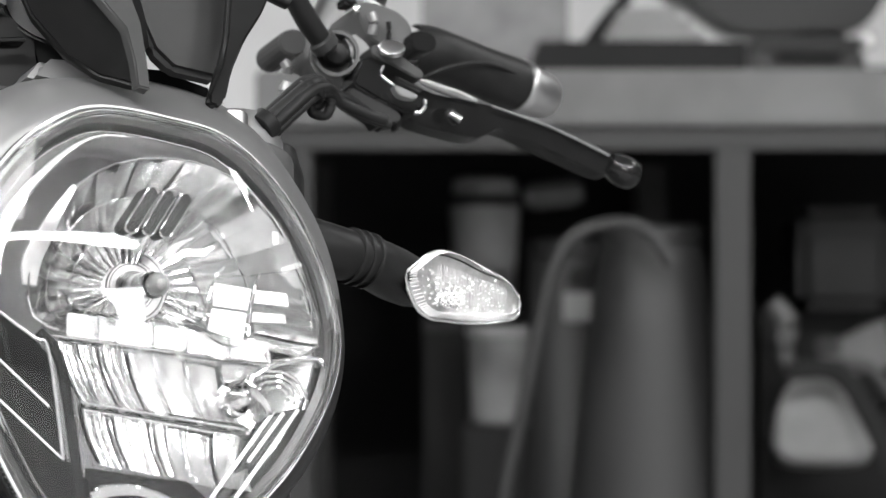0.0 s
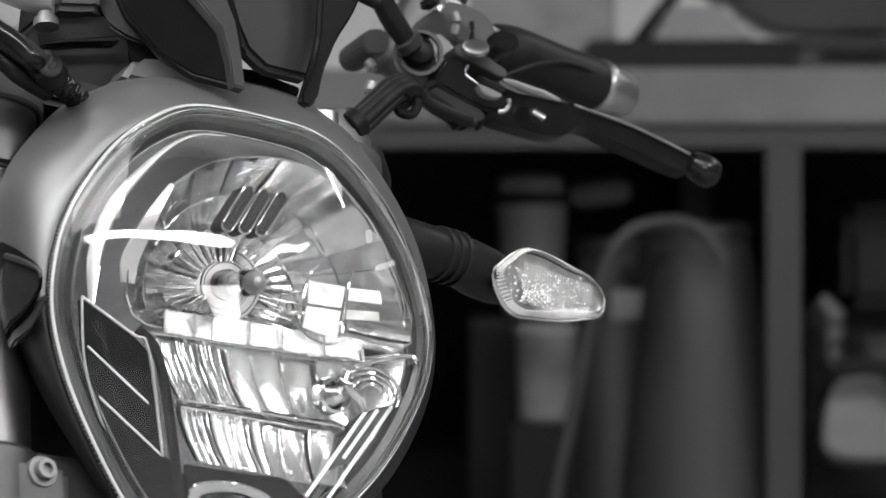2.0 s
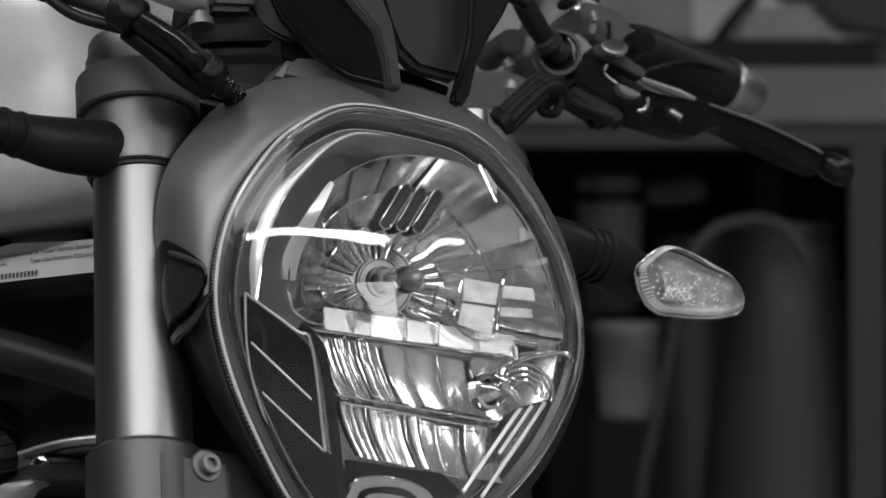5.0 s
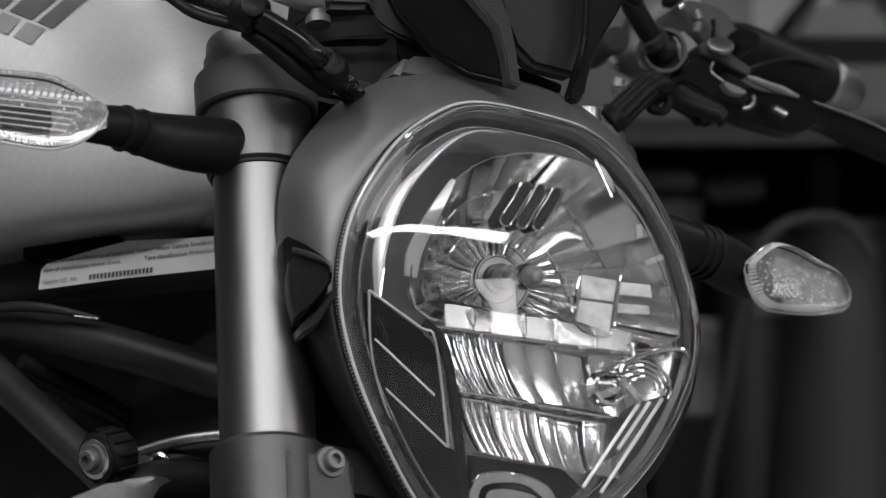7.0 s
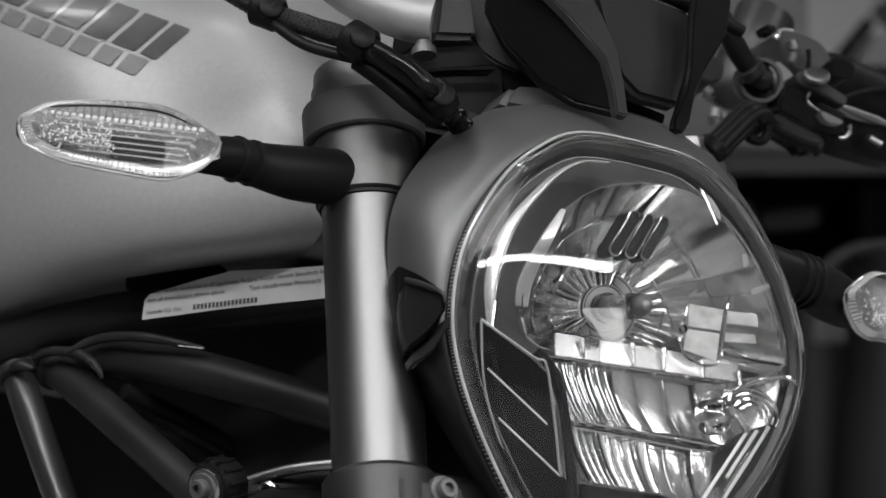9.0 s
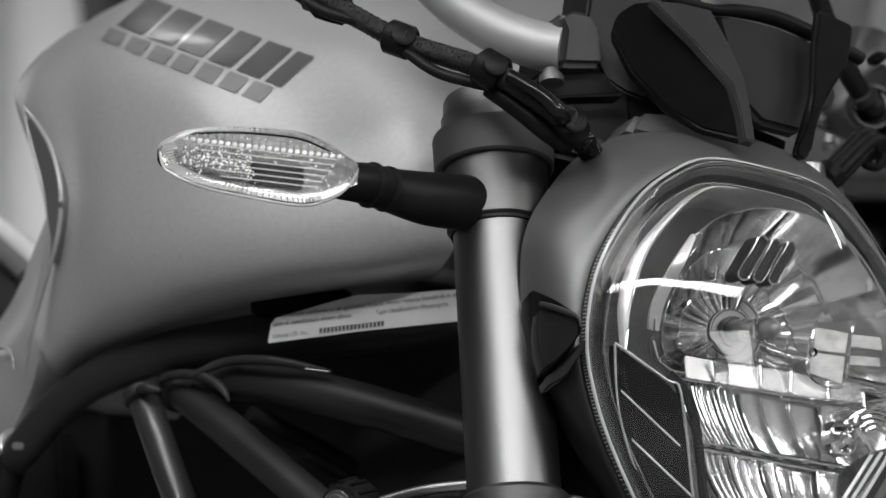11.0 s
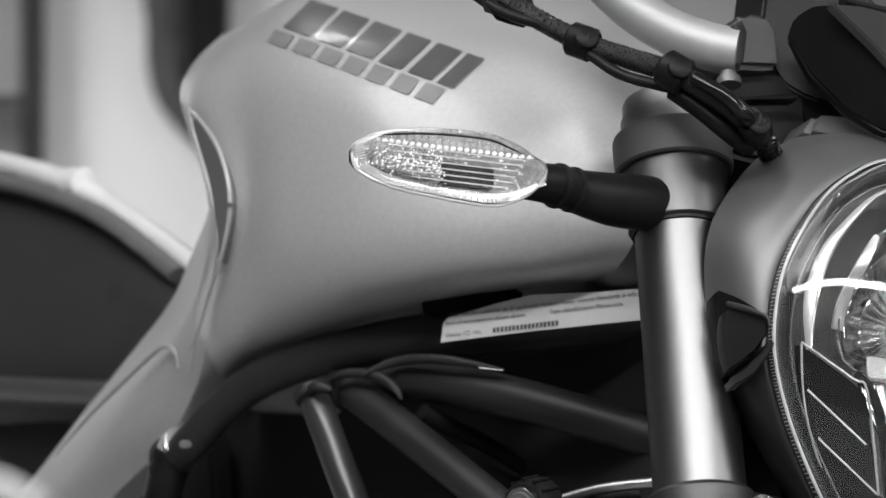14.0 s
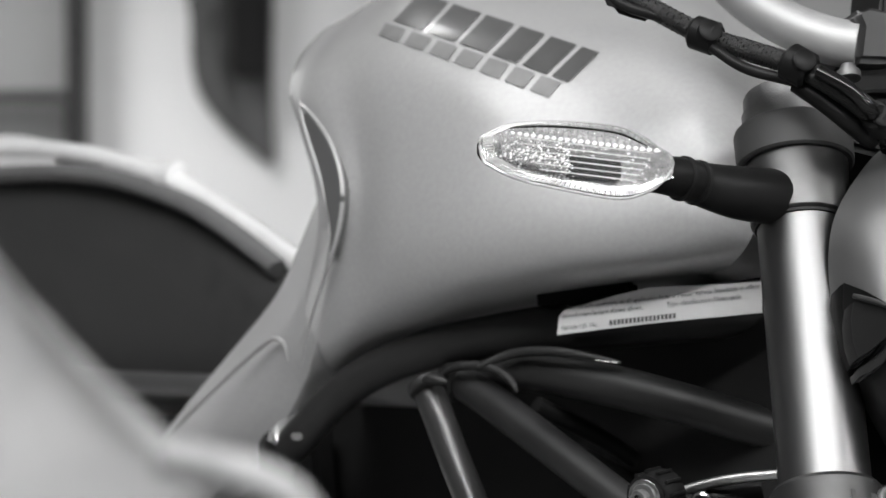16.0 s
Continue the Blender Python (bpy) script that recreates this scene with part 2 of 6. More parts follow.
# ---- the room ----
def room():
    # Ceiling and the south, west, east walls are unseen, darkened to limit bounce.
    for name, box, mat, label, cat in (
            ("floor", (9, 11, 0.2, 0, 3.0, -0.1), FLOORM, "grey concrete workshop floor", "floor"),
            ("ceiling", (9, 11, 0.2, 0, 3.0, 3.1), CEIL, "workshop ceiling, greyed to limit bounced light", "ceiling"),
            ("wall_north", (9, 0.2, 3, 0, 6.9, 1.5), WALL, "pale painted workshop wall", "wall"),
            ("wall_south", (9, 0.2, 3, 0, -2.1, 1.5), WALL2, "workshop wall, kept dark to limit bounced light", "wall"),
            ("wall_west", (0.2, 8.8, 3, -4.2, 2.4, 1.5), WALL2, "workshop wall, kept dark to limit bounced light", "wall"),
            ("wall_east", (0.2, 8.8, 3, 4.2, 2.4, 1.5), WALL2, "workshop wall, kept dark to limit bounced light", "wall")):
        sx, sy, sz, x, y, z = box
        tagged(part(name, block(sx, sy, sz, pose(x, y, z)), mat), label, cat, kind="structure")


room()

# ---- the motorcycle ----
bike = thing("motorcycle", (0.2, 2.2, 0.0), "silver and black naked motorcycle leaning on its side stand", "motorcycle")


def bolt(at, axis, r, parent, mat=None, name="bolt"):
    head = part(name, turned([(-.004, r * 1.5), (0, r * 1.5), (.0012, r * 1.42), (.0014, r), (r * .9, r), (r * 1.05, r * .9), (r * 1.05, r * .52), (r * .5, r * .5), (r * .5, 0)], at, axis, 24), mat or CAST, parent)
    return head


# fork legs, clamps
for al in (0.0, 0.235):
    leg = part("fork_tube", turned([(-.006, .0262), (-.007, .027), (-.180, .0275), (-.181, .026)], fr(al, 0, 0), STEER, 64), ALU, bike, "brushed aluminium fork tube")
    part("upper_clamp", turned([(0, .0285), (0.0015, .0305), (.039, .0318), (.042, .031)], fr(al, 0, -0.0045), STEER, 48), CLAMPU, leg, "dark grey cast upper clamp")
    part("seal_ring", turned([(0, .025), (.0005, .0285), (.0025, .0285), (.003, .025)], fr(al, 0, -0.0072), STEER, 48), RUBBER, leg)
    part("collar", turned([(0, .026), (0, .0345), (0.0012, .0360), (.0205, .0365), (.0225, .036), (.024, .0345), (.0245, .028)], fr(al, 0, 0.0345), STEER, 64), COLLARM, leg, "black clamp collar")
    part("fork_cap", turned([(0, .0305), (.012, .0305), (.0125, .0292), (.0225, .0288), (.0245, .0278), (.025, .022), (.025, .0)], fr(al, 0, 0.0575), STEER, 48), CAST, leg, "silver fork cap")
    low = part("lower_clamp", turned([(0, .0268), (-.001, .031), (-.004, .0335), (-.055, .0335), (-.056, .03)], fr(al, 0, -0.174), STEER, 48), CLAMP, leg, "dark grey lower clamp")
    ear = 1 if al == 0 else -1
    m = Matrix.Translation(fr(al + ear * .012, .010, -.205)) @ Matrix((SIDE, AHEAD, STEER)).transposed().to_4x4()
    part("lug", block(.058, .046, .052, m, .008, 3), CLAMP, low)
    bolt(fr(al + ear * .020, .0335, -.190), AHEAD, .0062, low)
    part("fork_slider", turned([(0, .0275), (-.12, .0275), (-.121, .0215), (-.34, .0215), (-.345, .028), (-.42, .028)], fr(al, 0, -0.228), STEER, 32), ALU, leg)

# yokes across the two legs
part("upper_yoke", slab([fr(.02, .026, .062), fr(.215, .026, .062), fr(.22, -.03, .062), fr(.16, -.06, .062), fr(.08, -.06, .062), fr(.01, -.03, .062)], STEER, .02, .004), DARK, bike, "black upper fork yoke")
part("lower_yoke", slab([fr(.02, .022, -.172), fr(.24, .022, -.172), fr(.24, -.04, -.172), fr(.02, -.04, -.172)], STEER, .035, .006), DARK, bike)

# ---- headlamp ----
RIM = spline([(0.0194, 2.2950, 0.8847), (0.0590, 2.3182, 0.8783), (0.0892, 2.3350, 0.8680), (0.1161, 2.3474, 0.8424), (0.1379, 2.3553, 0.8070), (0.1501, 2.3570, 0.7702), (0.1523, 2.3537, 0.7402), (0.1431, 2.3433, 0.7089), (0.1202, 2.3235, 0.6717), (0.0826, 2.2952, 0.6374), (0.0429, 2.2690, 0.6248), (0.0075, 2.2489, 0.6343), (-0.0146, 2.2393, 0.6598), (-0.0380, 2.2324, 0.7068), (-0.0518, 2.2301, 0.7465), (-0.0564, 2.2327, 0.7813), (-0.0491, 2.2433, 0.8210), (-0.0277, 2.2620, 0.8575), (-0.0051, 2.2788, 0.8766)], 6, True)
MIDL = sum(RIM, Vector()) / len(RIM)


def ring(scale, out):
    return [MIDL + (q - MIDL) * scale + FACE * out for q in RIM]


headlight = part("headlight", pipe(ring(0.965, -0.014), 0.006, 10, True, up=FACE), BLACK, bike, "teardrop headlamp with a clear lens")
bm = bmesh.new()
skin(bm, [ring(1.0, -0.008), ring(1.0, -.001), ring(.99, .003), ring(.965, .007), ring(.92, .0125), ring(.8, .0255), ring(.6, .0385), ring(.4, .0480), ring(.2, .0530), ring(.02, .0545),
          ring(.02, .0520), ring(.2, .0505), ring(.4, .0455), ring(.6, .0360), ring(.8, .0230), ring(.92, .0100), ring(.965, .004), ring(.975, -.008)], True, False, True)
part("lens", bm, GLASS, headlight, "clear polycarbonate lens").visible_shadow = False
# ribbed edge of the lens
bm = bmesh.new()
for k in range(0, len(RIM) * 3):
    i, f = divmod(k, 3)
    q = RIM[i].lerp(RIM[(i + 1) % len(RIM)], f / 3)
    if q.z > MIDL.z + .08:
        continue
    o = (q - MIDL).normalized()
    pipe([q + o * .0003 - FACE * .003, q + o * .0003 - FACE * .006], .00025, 5, bm=bm)
part("lens_ribs", bm, GUIDE, headlight)
part("lens_lip", pipe(ring(1.0, -.001), .0011, 8, True, up=FACE), GUIDE, headlight)
bm = bmesh.new()
skin(bm, [ring(.995, -.010), ring(.985, -.004), ring(.96, -.003), ring(.925, -.006)], True, False)
part("bezel", bm, BEZEL, headlight, "gloss dark bezel")
part("gasket", pipe(ring(.912, -.009), .0038, 12, True, up=FACE), GLOSSBLACK, headlight, "gloss black gasket")
bm = bmesh.new()
skin(bm, [ring(.902, -.010), ring(.89, -.006), ring(.87, -.008), ring(.82, -.017), ring(.79, -.026)], True, False)
part("chrome_surround", bm, SURR, headlight, "bright chrome surround")
part("surround_edge", pipe(ring(.884, -.0058), .0007, 6, True, up=FACE), CHROME, headlight)
bm = bmesh.new()
skin(bm, [ring(.86, -.018), ring(.80, -.04), ring(.6, -.062), ring(.3, -.072), ring(.02, -.075)], True, False)
part("housing", bm, SURR, headlight, "silvered housing")

# upper reflector: a fan of facets round the bulb
HUB = Vector((0.0339, 2.3304, 0.7831))
FAN = spline([(-0.0152, 2.2591, 0.7667), (-0.0173, 2.2586, 0.7907), (-0.0095, 2.2642, 0.8148), (0.0077, 2.2755, 0.8391), (0.0290, 2.2889, 0.8517), (0.0538, 2.3046, 0.8549), (0.0805, 2.3216, 0.8498), (0.1040, 2.3349, 0.8335), (0.1225, 2.3436, 0.8070), (0.1341, 2.3476, 0.7770), (0.1389, 2.3476, 0.7486), (0.1119, 2.3416, 0.7398), (0.0717, 2.3270, 0.7468), (0.0318, 2.3036, 0.7526), (0.0024, 2.2804, 0.7575)], 2, True)
n = len(FAN)


def fan_facets(pick):
    bm = bmesh.new()
    rnd = random.Random(5)
    for i in range(n):
        for ringn, (t0, t1) in enumerate(((.20, .47), (.47, .72), (.72, 1.0))):
            a, b = FAN[i], FAN[(i + 1) % n]
            tilt = [rnd.uniform(-.0030, .0030) * (.35, 1, 1)[ringn] for _ in range(4)]
            if not pick(i, ringn):
                continue
            vs = []
            for u in range(5):
                row = []
                for v in range(4):
                    f, t = u / 4, t0 + (t1 - t0) * v / 3
                    q = HUB.lerp(a.lerp(b, f), t)
                    deep = .075 * (1 - t) * t + tilt[0] * (1 - f) + tilt[1] * f + tilt[2] * v / 3 + .0009 * math.sin(math.pi * f)
                    row.append(bm.verts.new(q - FACE * deep))
                vs.append(row)
            for r0, r1 in zip(vs, vs[1:]):
                for k in range(3):
                    bm.faces.new((r0[k], r0[k + 1], r1[k + 1], r1[k]))
    return bm


refl = part("upper_reflector", fan_facets(lambda i, h: h == 0 or (i * 5 + h * 3) % 5 != 0), FACET, headlight, "faceted chrome reflector")
# Picked facets take darker chrome: dark reflections put into the colour.
part("dim_facet", fan_facets(lambda i, h: h > 0 and (i * 5 + h * 3) % 5 == 0), CHROMED, refl)
for t in (.47, .72):
    part("facet_ring", pipe([HUB.lerp(q, t) - FACE * (.075 * (1 - t) * t - .0012) for q in FAN], .0005, 5, True), CHROME, refl)
part("facet_ring", pipe([q + FACE * .001 for q in FAN], .0007, 6, True), CHROME, refl, "bright reflector rim")
# slots above the bulb
slots = (((0.0301, 2.3002, 0.8147), (0.0415, 2.3070, 0.8331)), ((0.0394, 2.3057, 0.8134), (0.0501, 2.3121, 0.8315)), ((0.0487, 2.3111, 0.8121), (0.0594, 2.3175, 0.8299)))
for p0, p1 in slots:
    a, b = Vector(p0), Vector(p1)
    run = (b - a).normalized()
    side = FACE.cross(run).normalized()
    cap = [b + run * .0038 * math.sin(w) + side * .0038 * math.cos(w) for w in [math.pi * k / 8 for k in range(9)]] + [a - run * .0038 * math.sin(w) - side * .0038 * math.cos(w) for w in [math.pi * k / 8 for k in range(9)]]
    cap = [q + FACE * .012 for q in cap]
    part("slot", slab(cap, FACE, .012), DARK, refl, "dark slot")
    part("slot_rim", pipe([q + FACE * .002 for q in cap], .0006, 6, True), CHROME, refl)
# bulb and holder
ax = Vector((0.0518, 2.2885, 0.7840)) - Vector((0.0325, 2.3395, 0.7824))
b0 = Vector((0.0325, 2.3395, 0.7824))
part("bulb_holder", turned([(-.014, .0225), (-.002, .0225), (.001, .0215), (.001, .0195), (-.004, .0185), (-.004, .0155), (.002, .0148), (.002, .0125), (-.008, .0120), (-.008, .0095), (.006, .009), (.006, .007)], b0, ax, 40), SOCKET, headlight, "dark metal bulb holder")
for r0, z0 in ((.0208, .0008), (.0138, .0018)):
    part("holder_ring", turned([(z0, r0 + .0006), (z0 + .0008, r0 + .0003), (z0 + .0008, r0 - .0003), (z0, r0 - .0006)], b0, ax, 40), STEELD, headlight)
bulb = part("bulb", turned([(.006, .0068), (.026, .0074), (.044, .0080), (.054, .0072), (.061, .0045), (.064, .0)], b0, ax, 24), BULBG, headlight, "clear glass bulb")
part("bulb_tip", turned([(.0545, .0068), (.0600, .0052), (.0635, .003), (.0645, .0)], b0, ax, 20), SHROUD, bulb, "silvered bulb tip")
part("filament", pipe([b0 + ax.normalized() * .01, b0 + ax.normalized() * .04], .0016, 8), STEEL, bulb)
part("bulb_stem", turned([(.004, .0052), (.018, .0052), (.020, .003), (.022, 0)], b0, ax, 16), STEELD, bulb)


def strip_of(p, q, r, name, mat, parent, label="", n=8):
    return part(name, pipe([Vector(p), Vector(q)], r, n, up=FACE), mat, parent, label)


# ledges and the fluted lower reflectors
def flutes(name, tl, tr, br, bl, cuts, depth, bow):
    tl, tr, br, bl = (Vector(q) for q in (tl, tr, br, bl))
    bm = bmesh.new()
    for c, (u0, u1) in enumerate(zip(cuts, cuts[1:])):
        grid = []
        for r in range(11):
            v = r / 10
            row = []
            for f in range(7):
                u = u0 + (u1 - u0) * f / 6 + .05 * (v * v - v)
                q = tl.lerp(tr, u).lerp(bl.lerp(br, u), v)
                q = q - FACE * (depth * math.sin(math.pi * (.15 + .7 * v)) - (bow if u1 - u0 < .11 else .006) * (u1 - u0) * math.sin(math.pi * f / 6) + .0012 * ((c * 7) % 3))
                row.append(bm.verts.new(q))
            grid.append(row)
        for g0, g1 in zip(grid, grid[1:]):
            for k in range(6):
                bm.faces.new((g0[k], g0[k + 1], g1[k + 1], g1[k]))
    ob = part(name, bm, FACET, headlight, "fluted silvered reflector")
    for u in cuts[1:-1]:
        line = [tl.lerp(tr, u + .05 * (v * v - v)).lerp(bl.lerp(br, u + .05 * (v * v - v)), v) - FACE * (depth * math.sin(math.pi * (.15 + .7 * v)) - .0006) for v in [k / 8 for k in range(9)]]
        part("ridge", pipe(line, .0004, 6), CHROME, ob)
    return ob


flutes("middle_reflector", (-0.0036, 2.2759, 0.7525), (0.1023, 2.3381, 0.7359), (0.1117, 2.3323, 0.7004), (0.0103, 2.2733, 0.7189), (0, .03, .06, .095, .13, .17, .215, .26, .31, .365, .49, .66, .84, 1), .0022, .05)
flutes("lower_reflector", (0.0090, 2.2719, 0.7152), (0.1008, 2.3250, 0.6957), (0.1039, 2.3104, 0.6665), (0.0209, 2.2626, 0.6847), (0, .06, .12, .18, .25, .33, .42, .52, .64, .8, 1), .0024, .05)
for p, q, h in (((-0.0068, 2.2686, 0.7565), (0.1123, 2.3385, 0.7372), .0008), ((0.0100, 2.2687, 0.7191), (0.0989, 2.3203, 0.7015), .0006), ((0.0122, 2.2693, 0.7146), (0.0946, 2.3170, 0.6977), .0006), ((0.0170, 2.2572, 0.6850), (0.0817, 2.2946, 0.6707), .0006)):
    strip_of(p, q, h, "ledge", CHROME, headlight)
part("ledge_face", slab([(-0.0036, 2.2781, 0.7570), (0.1113, 2.3456, 0.7391), (0.1037, 2.3393, 0.7339), (-0.0029, 2.2768, 0.7512)], FACE, .001), FACET, headlight)
part("ledge_face", slab([(0.0097, 2.2738, 0.7200), (0.1105, 2.3325, 0.7016), (0.1014, 2.3255, 0.6947), (0.0090, 2.2720, 0.7138)], FACE, .001), CHROMED, headlight)
for k in range(7):
    q = Vector((0.0142, 2.2724, 0.7171)).lerp(Vector((0.0907, 2.3168, 0.7023)), (k / 6) ** 1.3)
    part("ledge_stud", block(.004, .002, .0022, Matrix.Translation(q), .0006), CHROME, headlight)
sill_l, sill_r = (Vector((0.0024, 2.2805, 0.7686)), Vector((0.0023, 2.2740, 0.7558))), (Vector((0.1114, 2.3444, 0.7505)), Vector((0.1110, 2.3378, 0.7386)))
# Middle panes are paler: bright reflections put into their colour.
for u0, u1, mat in ((.0, .145, FACET), (.155, .235, FACET), (.245, .415, SILL), (.428, .585, PANELW), (.60, .79, SILL), (.81, 1.0, FACET)):
    row = [sill_l[0].lerp(sill_r[0], u0), sill_l[0].lerp(sill_r[0], u1), sill_l[1].lerp(sill_r[1], u1), sill_l[1].lerp(sill_r[1], u0)]
    part("sill_pane", slab(row, FACE, .002, .0004), mat, headlight)
for p, q in (((0.0178, 2.2851, 0.7653), (0.0184, 2.2841, 0.7569)), ((0.0474, 2.3027, 0.7624), (0.0480, 2.3012, 0.7507)), ((0.0664, 2.3136, 0.7590), (0.0659, 2.3116, 0.7471)), ((0.0888, 2.3264, 0.7525), (0.0892, 2.3250, 0.7416)), ((0.1111, 2.3389, 0.7452), (0.1123, 2.3383, 0.7366))):
    strip_of(p, q, .0016, "sill_rib", WHITECHROME, headlight)
# square facet panels beside the bulb
for row in (((0.0817, 2.3230, 0.7848), (0.1025, 2.3306, 0.7811), (0.1003, 2.3274, 0.7690), (0.0809, 2.3204, 0.7717)), ((0.0805, 2.3200, 0.7704), (0.0999, 2.3269, 0.7673), (0.0976, 2.3230, 0.7509), (0.0783, 2.3168, 0.7582)), ((0.1045, 2.3318, 0.7804), (0.1220, 2.3377, 0.7785), (0.1232, 2.3373, 0.7708), (0.1037, 2.3301, 0.7732)), ((0.1029, 2.3289, 0.7680), (0.1212, 2.3369, 0.7665), (0.1218, 2.3364, 0.7612), (0.1022, 2.3276, 0.7627))):
    part("mirror_panel", slab(row, FACE, .0015, .0003), PANELG, refl, "pale flat facet")
for row in (((0.0868, 2.3244, 0.7930), (0.0809, 2.3195, 0.7849), (0.0772, 2.3145, 0.7569), (0.0979, 2.3230, 0.7496), (0.1037, 2.3298, 0.7804), (0.1065, 2.3316, 0.7904)), ((0.1191, 2.3411, 0.8120), (0.1257, 2.3435, 0.8003), (0.1343, 2.3445, 0.7737), (0.1361, 2.3445, 0.7571)), ((0.0668, 2.3221, 0.7806), (0.0633, 2.3180, 0.7674))):
    part("facet_edge", pipe(spline(row, 4), .0007, 6), CHROME, refl)
# Pale slabs painted in as glints on the reflector.
for row in (((0.0894, 2.3231, 0.8505), (0.0948, 2.3257, 0.8466), (0.0995, 2.3274, 0.8393), (0.1007, 2.3272, 0.8327), (0.0967, 2.3253, 0.8366), (0.0921, 2.3236, 0.8439)), ((0.0538, 2.3110, 0.7983), (0.0546, 2.3123, 0.8036), (0.0613, 2.3156, 0.8082), (0.0720, 2.3211, 0.8109), (0.0626, 2.3160, 0.8056), (0.0578, 2.3135, 0.7983)), ((0.1136, 2.3365, 0.8136), (0.1170, 2.3386, 0.8136), (0.1176, 2.3379, 0.8069), (0.1142, 2.3356, 0.8057)), ((0.1187, 2.3364, 0.7930), (0.1298, 2.3437, 0.7964), (0.1304, 2.3437, 0.7936), (0.1193, 2.3364, 0.7897))):
    part("prism_or_glint", slab(row, FACE, .001), PANELW, refl)

# side light panels
left_panel = part("side_panel", slab([(-0.0402, 2.2451, 0.7755), (-0.0120, 2.2385, 0.7545), (-0.0035, 2.2383, 0.7457), (0.0046, 2.2446, 0.6888), (-0.0261, 2.2531, 0.6906), (-0.0381, 2.2447, 0.7318)], FACE, .008, 0), PANELB, headlight, "smoked side panel with light guides")
part("lower_panel", slab([(-0.0261, 2.2531, 0.6906), (0.0046, 2.2446, 0.6888), (0.0170, 2.2471, 0.6759), (0.0186, 2.2687, 0.6328), (0.0009, 2.2613, 0.6333)], FACE, .008, 0), PANELB, left_panel)
for row in (((-0.0407, 2.2379, 0.7768), (-0.0119, 2.2306, 0.7560), (-0.0033, 2.2303, 0.7478), (0.0039, 2.2384, 0.6884)), ((-0.0407, 2.2379, 0.7768), (-0.0388, 2.2378, 0.7367), (-0.0288, 2.2446, 0.7000), (-0.0132, 2.2496, 0.6636))):
    part("light_guide", pipe(spline(row, 4), .0008, 8), GUIDE2, left_panel, "pale clear light guide")
for p, q in (((-0.0373, 2.2361, 0.7495), (-0.0037, 2.2349, 0.7178)), ((-0.0313, 2.2379, 0.7216), (0.0036, 2.2397, 0.6884))):
    strip_of(p, q, .0006, "light_guide", GUIDE, left_panel)
part("divider", pipe(spline([(-0.0097, 2.2371, 0.7590), (0.0007, 2.2370, 0.7464), (0.0068, 2.2351, 0.7178), (0.0129, 2.2500, 0.6591)], 4), .0034, 10, flat=.6, up=FACE), PANELB, headlight)
right_panel = part("side_panel", slab([(0.1133, 2.3223, 0.7094), (0.1299, 2.3439, 0.7138), (0.1433, 2.3628, 0.7231), (0.1351, 2.3535, 0.6984), (0.1106, 2.3337, 0.6645), (0.0898, 2.3128, 0.6493), (0.0780, 2.2993, 0.6550)], FACE, .008, .001), CHROMED, headlight, "smoked side panel with light guides")
for p, q in (((0.1150, 2.3149, 0.7116), (0.0807, 2.2882, 0.6633)), ((0.1283, 2.3329, 0.7122), (0.0914, 2.2999, 0.6593)), ((0.1205, 2.3224, 0.7106), (0.1014, 2.3059, 0.6841))):
    strip_of(p, q, .0012, "light_guide", GUIDE, right_panel)
# small parking lamp in its swirl
park = part("parking_lamp", turned([(-.006, .011), (.002, .0105), (.003, .009), (-.001, .006), (.006, .0045), (.009, .0)], (0.0962, 2.3105, 0.7196), FACE, 24), CHROME, headlight, "small chrome parking lamp")
for k in range(4):
    rr = .007 + .0042 * k
    c = Vector((0.1165, 2.3141, 0.7202))
    e1 = (Vector((0.1307, 2.3224, 0.7179)) - c).normalized()
    e2 = FACE.cross(e1)
    part("swirl", pipe([c + e1 * rr * math.cos(a) * 1.1 + e2 * rr * math.sin(a) * .8 - FACE * .001 * k for a in [math.pi * j / 10 - .3 for j in range(11)]], .0013, 8), CHROME, park)
part("lamp_frame", pipe(spline([(0.1053, 2.3061, 0.7322), (0.1172, 2.3129, 0.7386), (0.1375, 2.3243, 0.7416), (0.1450, 2.3265, 0.7362)], 5), .0014, 8), CHROME, headlight)
part("lamp_frame", pipe(spline([(0.1053, 2.3061, 0.7322), (0.1036, 2.3041, 0.7258), (0.1117, 2.3059, 0.7152), (0.1134, 2.3061, 0.7100)], 5), .0022, 8), CHROME, headlight)
# pale arcs added on the rim, standing in for its highlights
arc = [spline(r, 5) for r in ([(0.0340, 2.3016, 0.8670), (0.0193, 2.2956, 0.8681), (0.0049, 2.2846, 0.8619), (-0.0107, 2.2721, 0.8487), (-0.0249, 2.2610, 0.8331), (-0.0332, 2.2536, 0.8163), (-0.0377, 2.2462, 0.7972), (-0.0365, 2.2419, 0.7733)], [(0.0340, 2.3007, 0.8660), (0.0200, 2.2934, 0.8654), (0.0075, 2.2839, 0.8587), (-0.0048, 2.2727, 0.8448), (-0.0151, 2.2611, 0.8292), (-0.0216, 2.2532, 0.8131), (-0.0267, 2.2463, 0.7955), (-0.0340, 2.2426, 0.7726)])]
bm = bmesh.new()
arc[1] = [a.lerp(b, .55) for a, b in zip(*arc)]
skin(bm, [[a, a.lerp(b, .33) + FACE * .0022, a.lerp(b, .67) + FACE * .0022, b, b - FACE * .002, a - FACE * .002] for a, b in zip(*arc)])
part("highlight_arc", bm, ARCPALE, headlight, "pale arc painted in as the surround highlight")
part("highlight_arc_edge", pipe([q + FACE * .001 for q in arc[1]], .0007, 6), CHROME, headlight)
bm = bmesh.new()
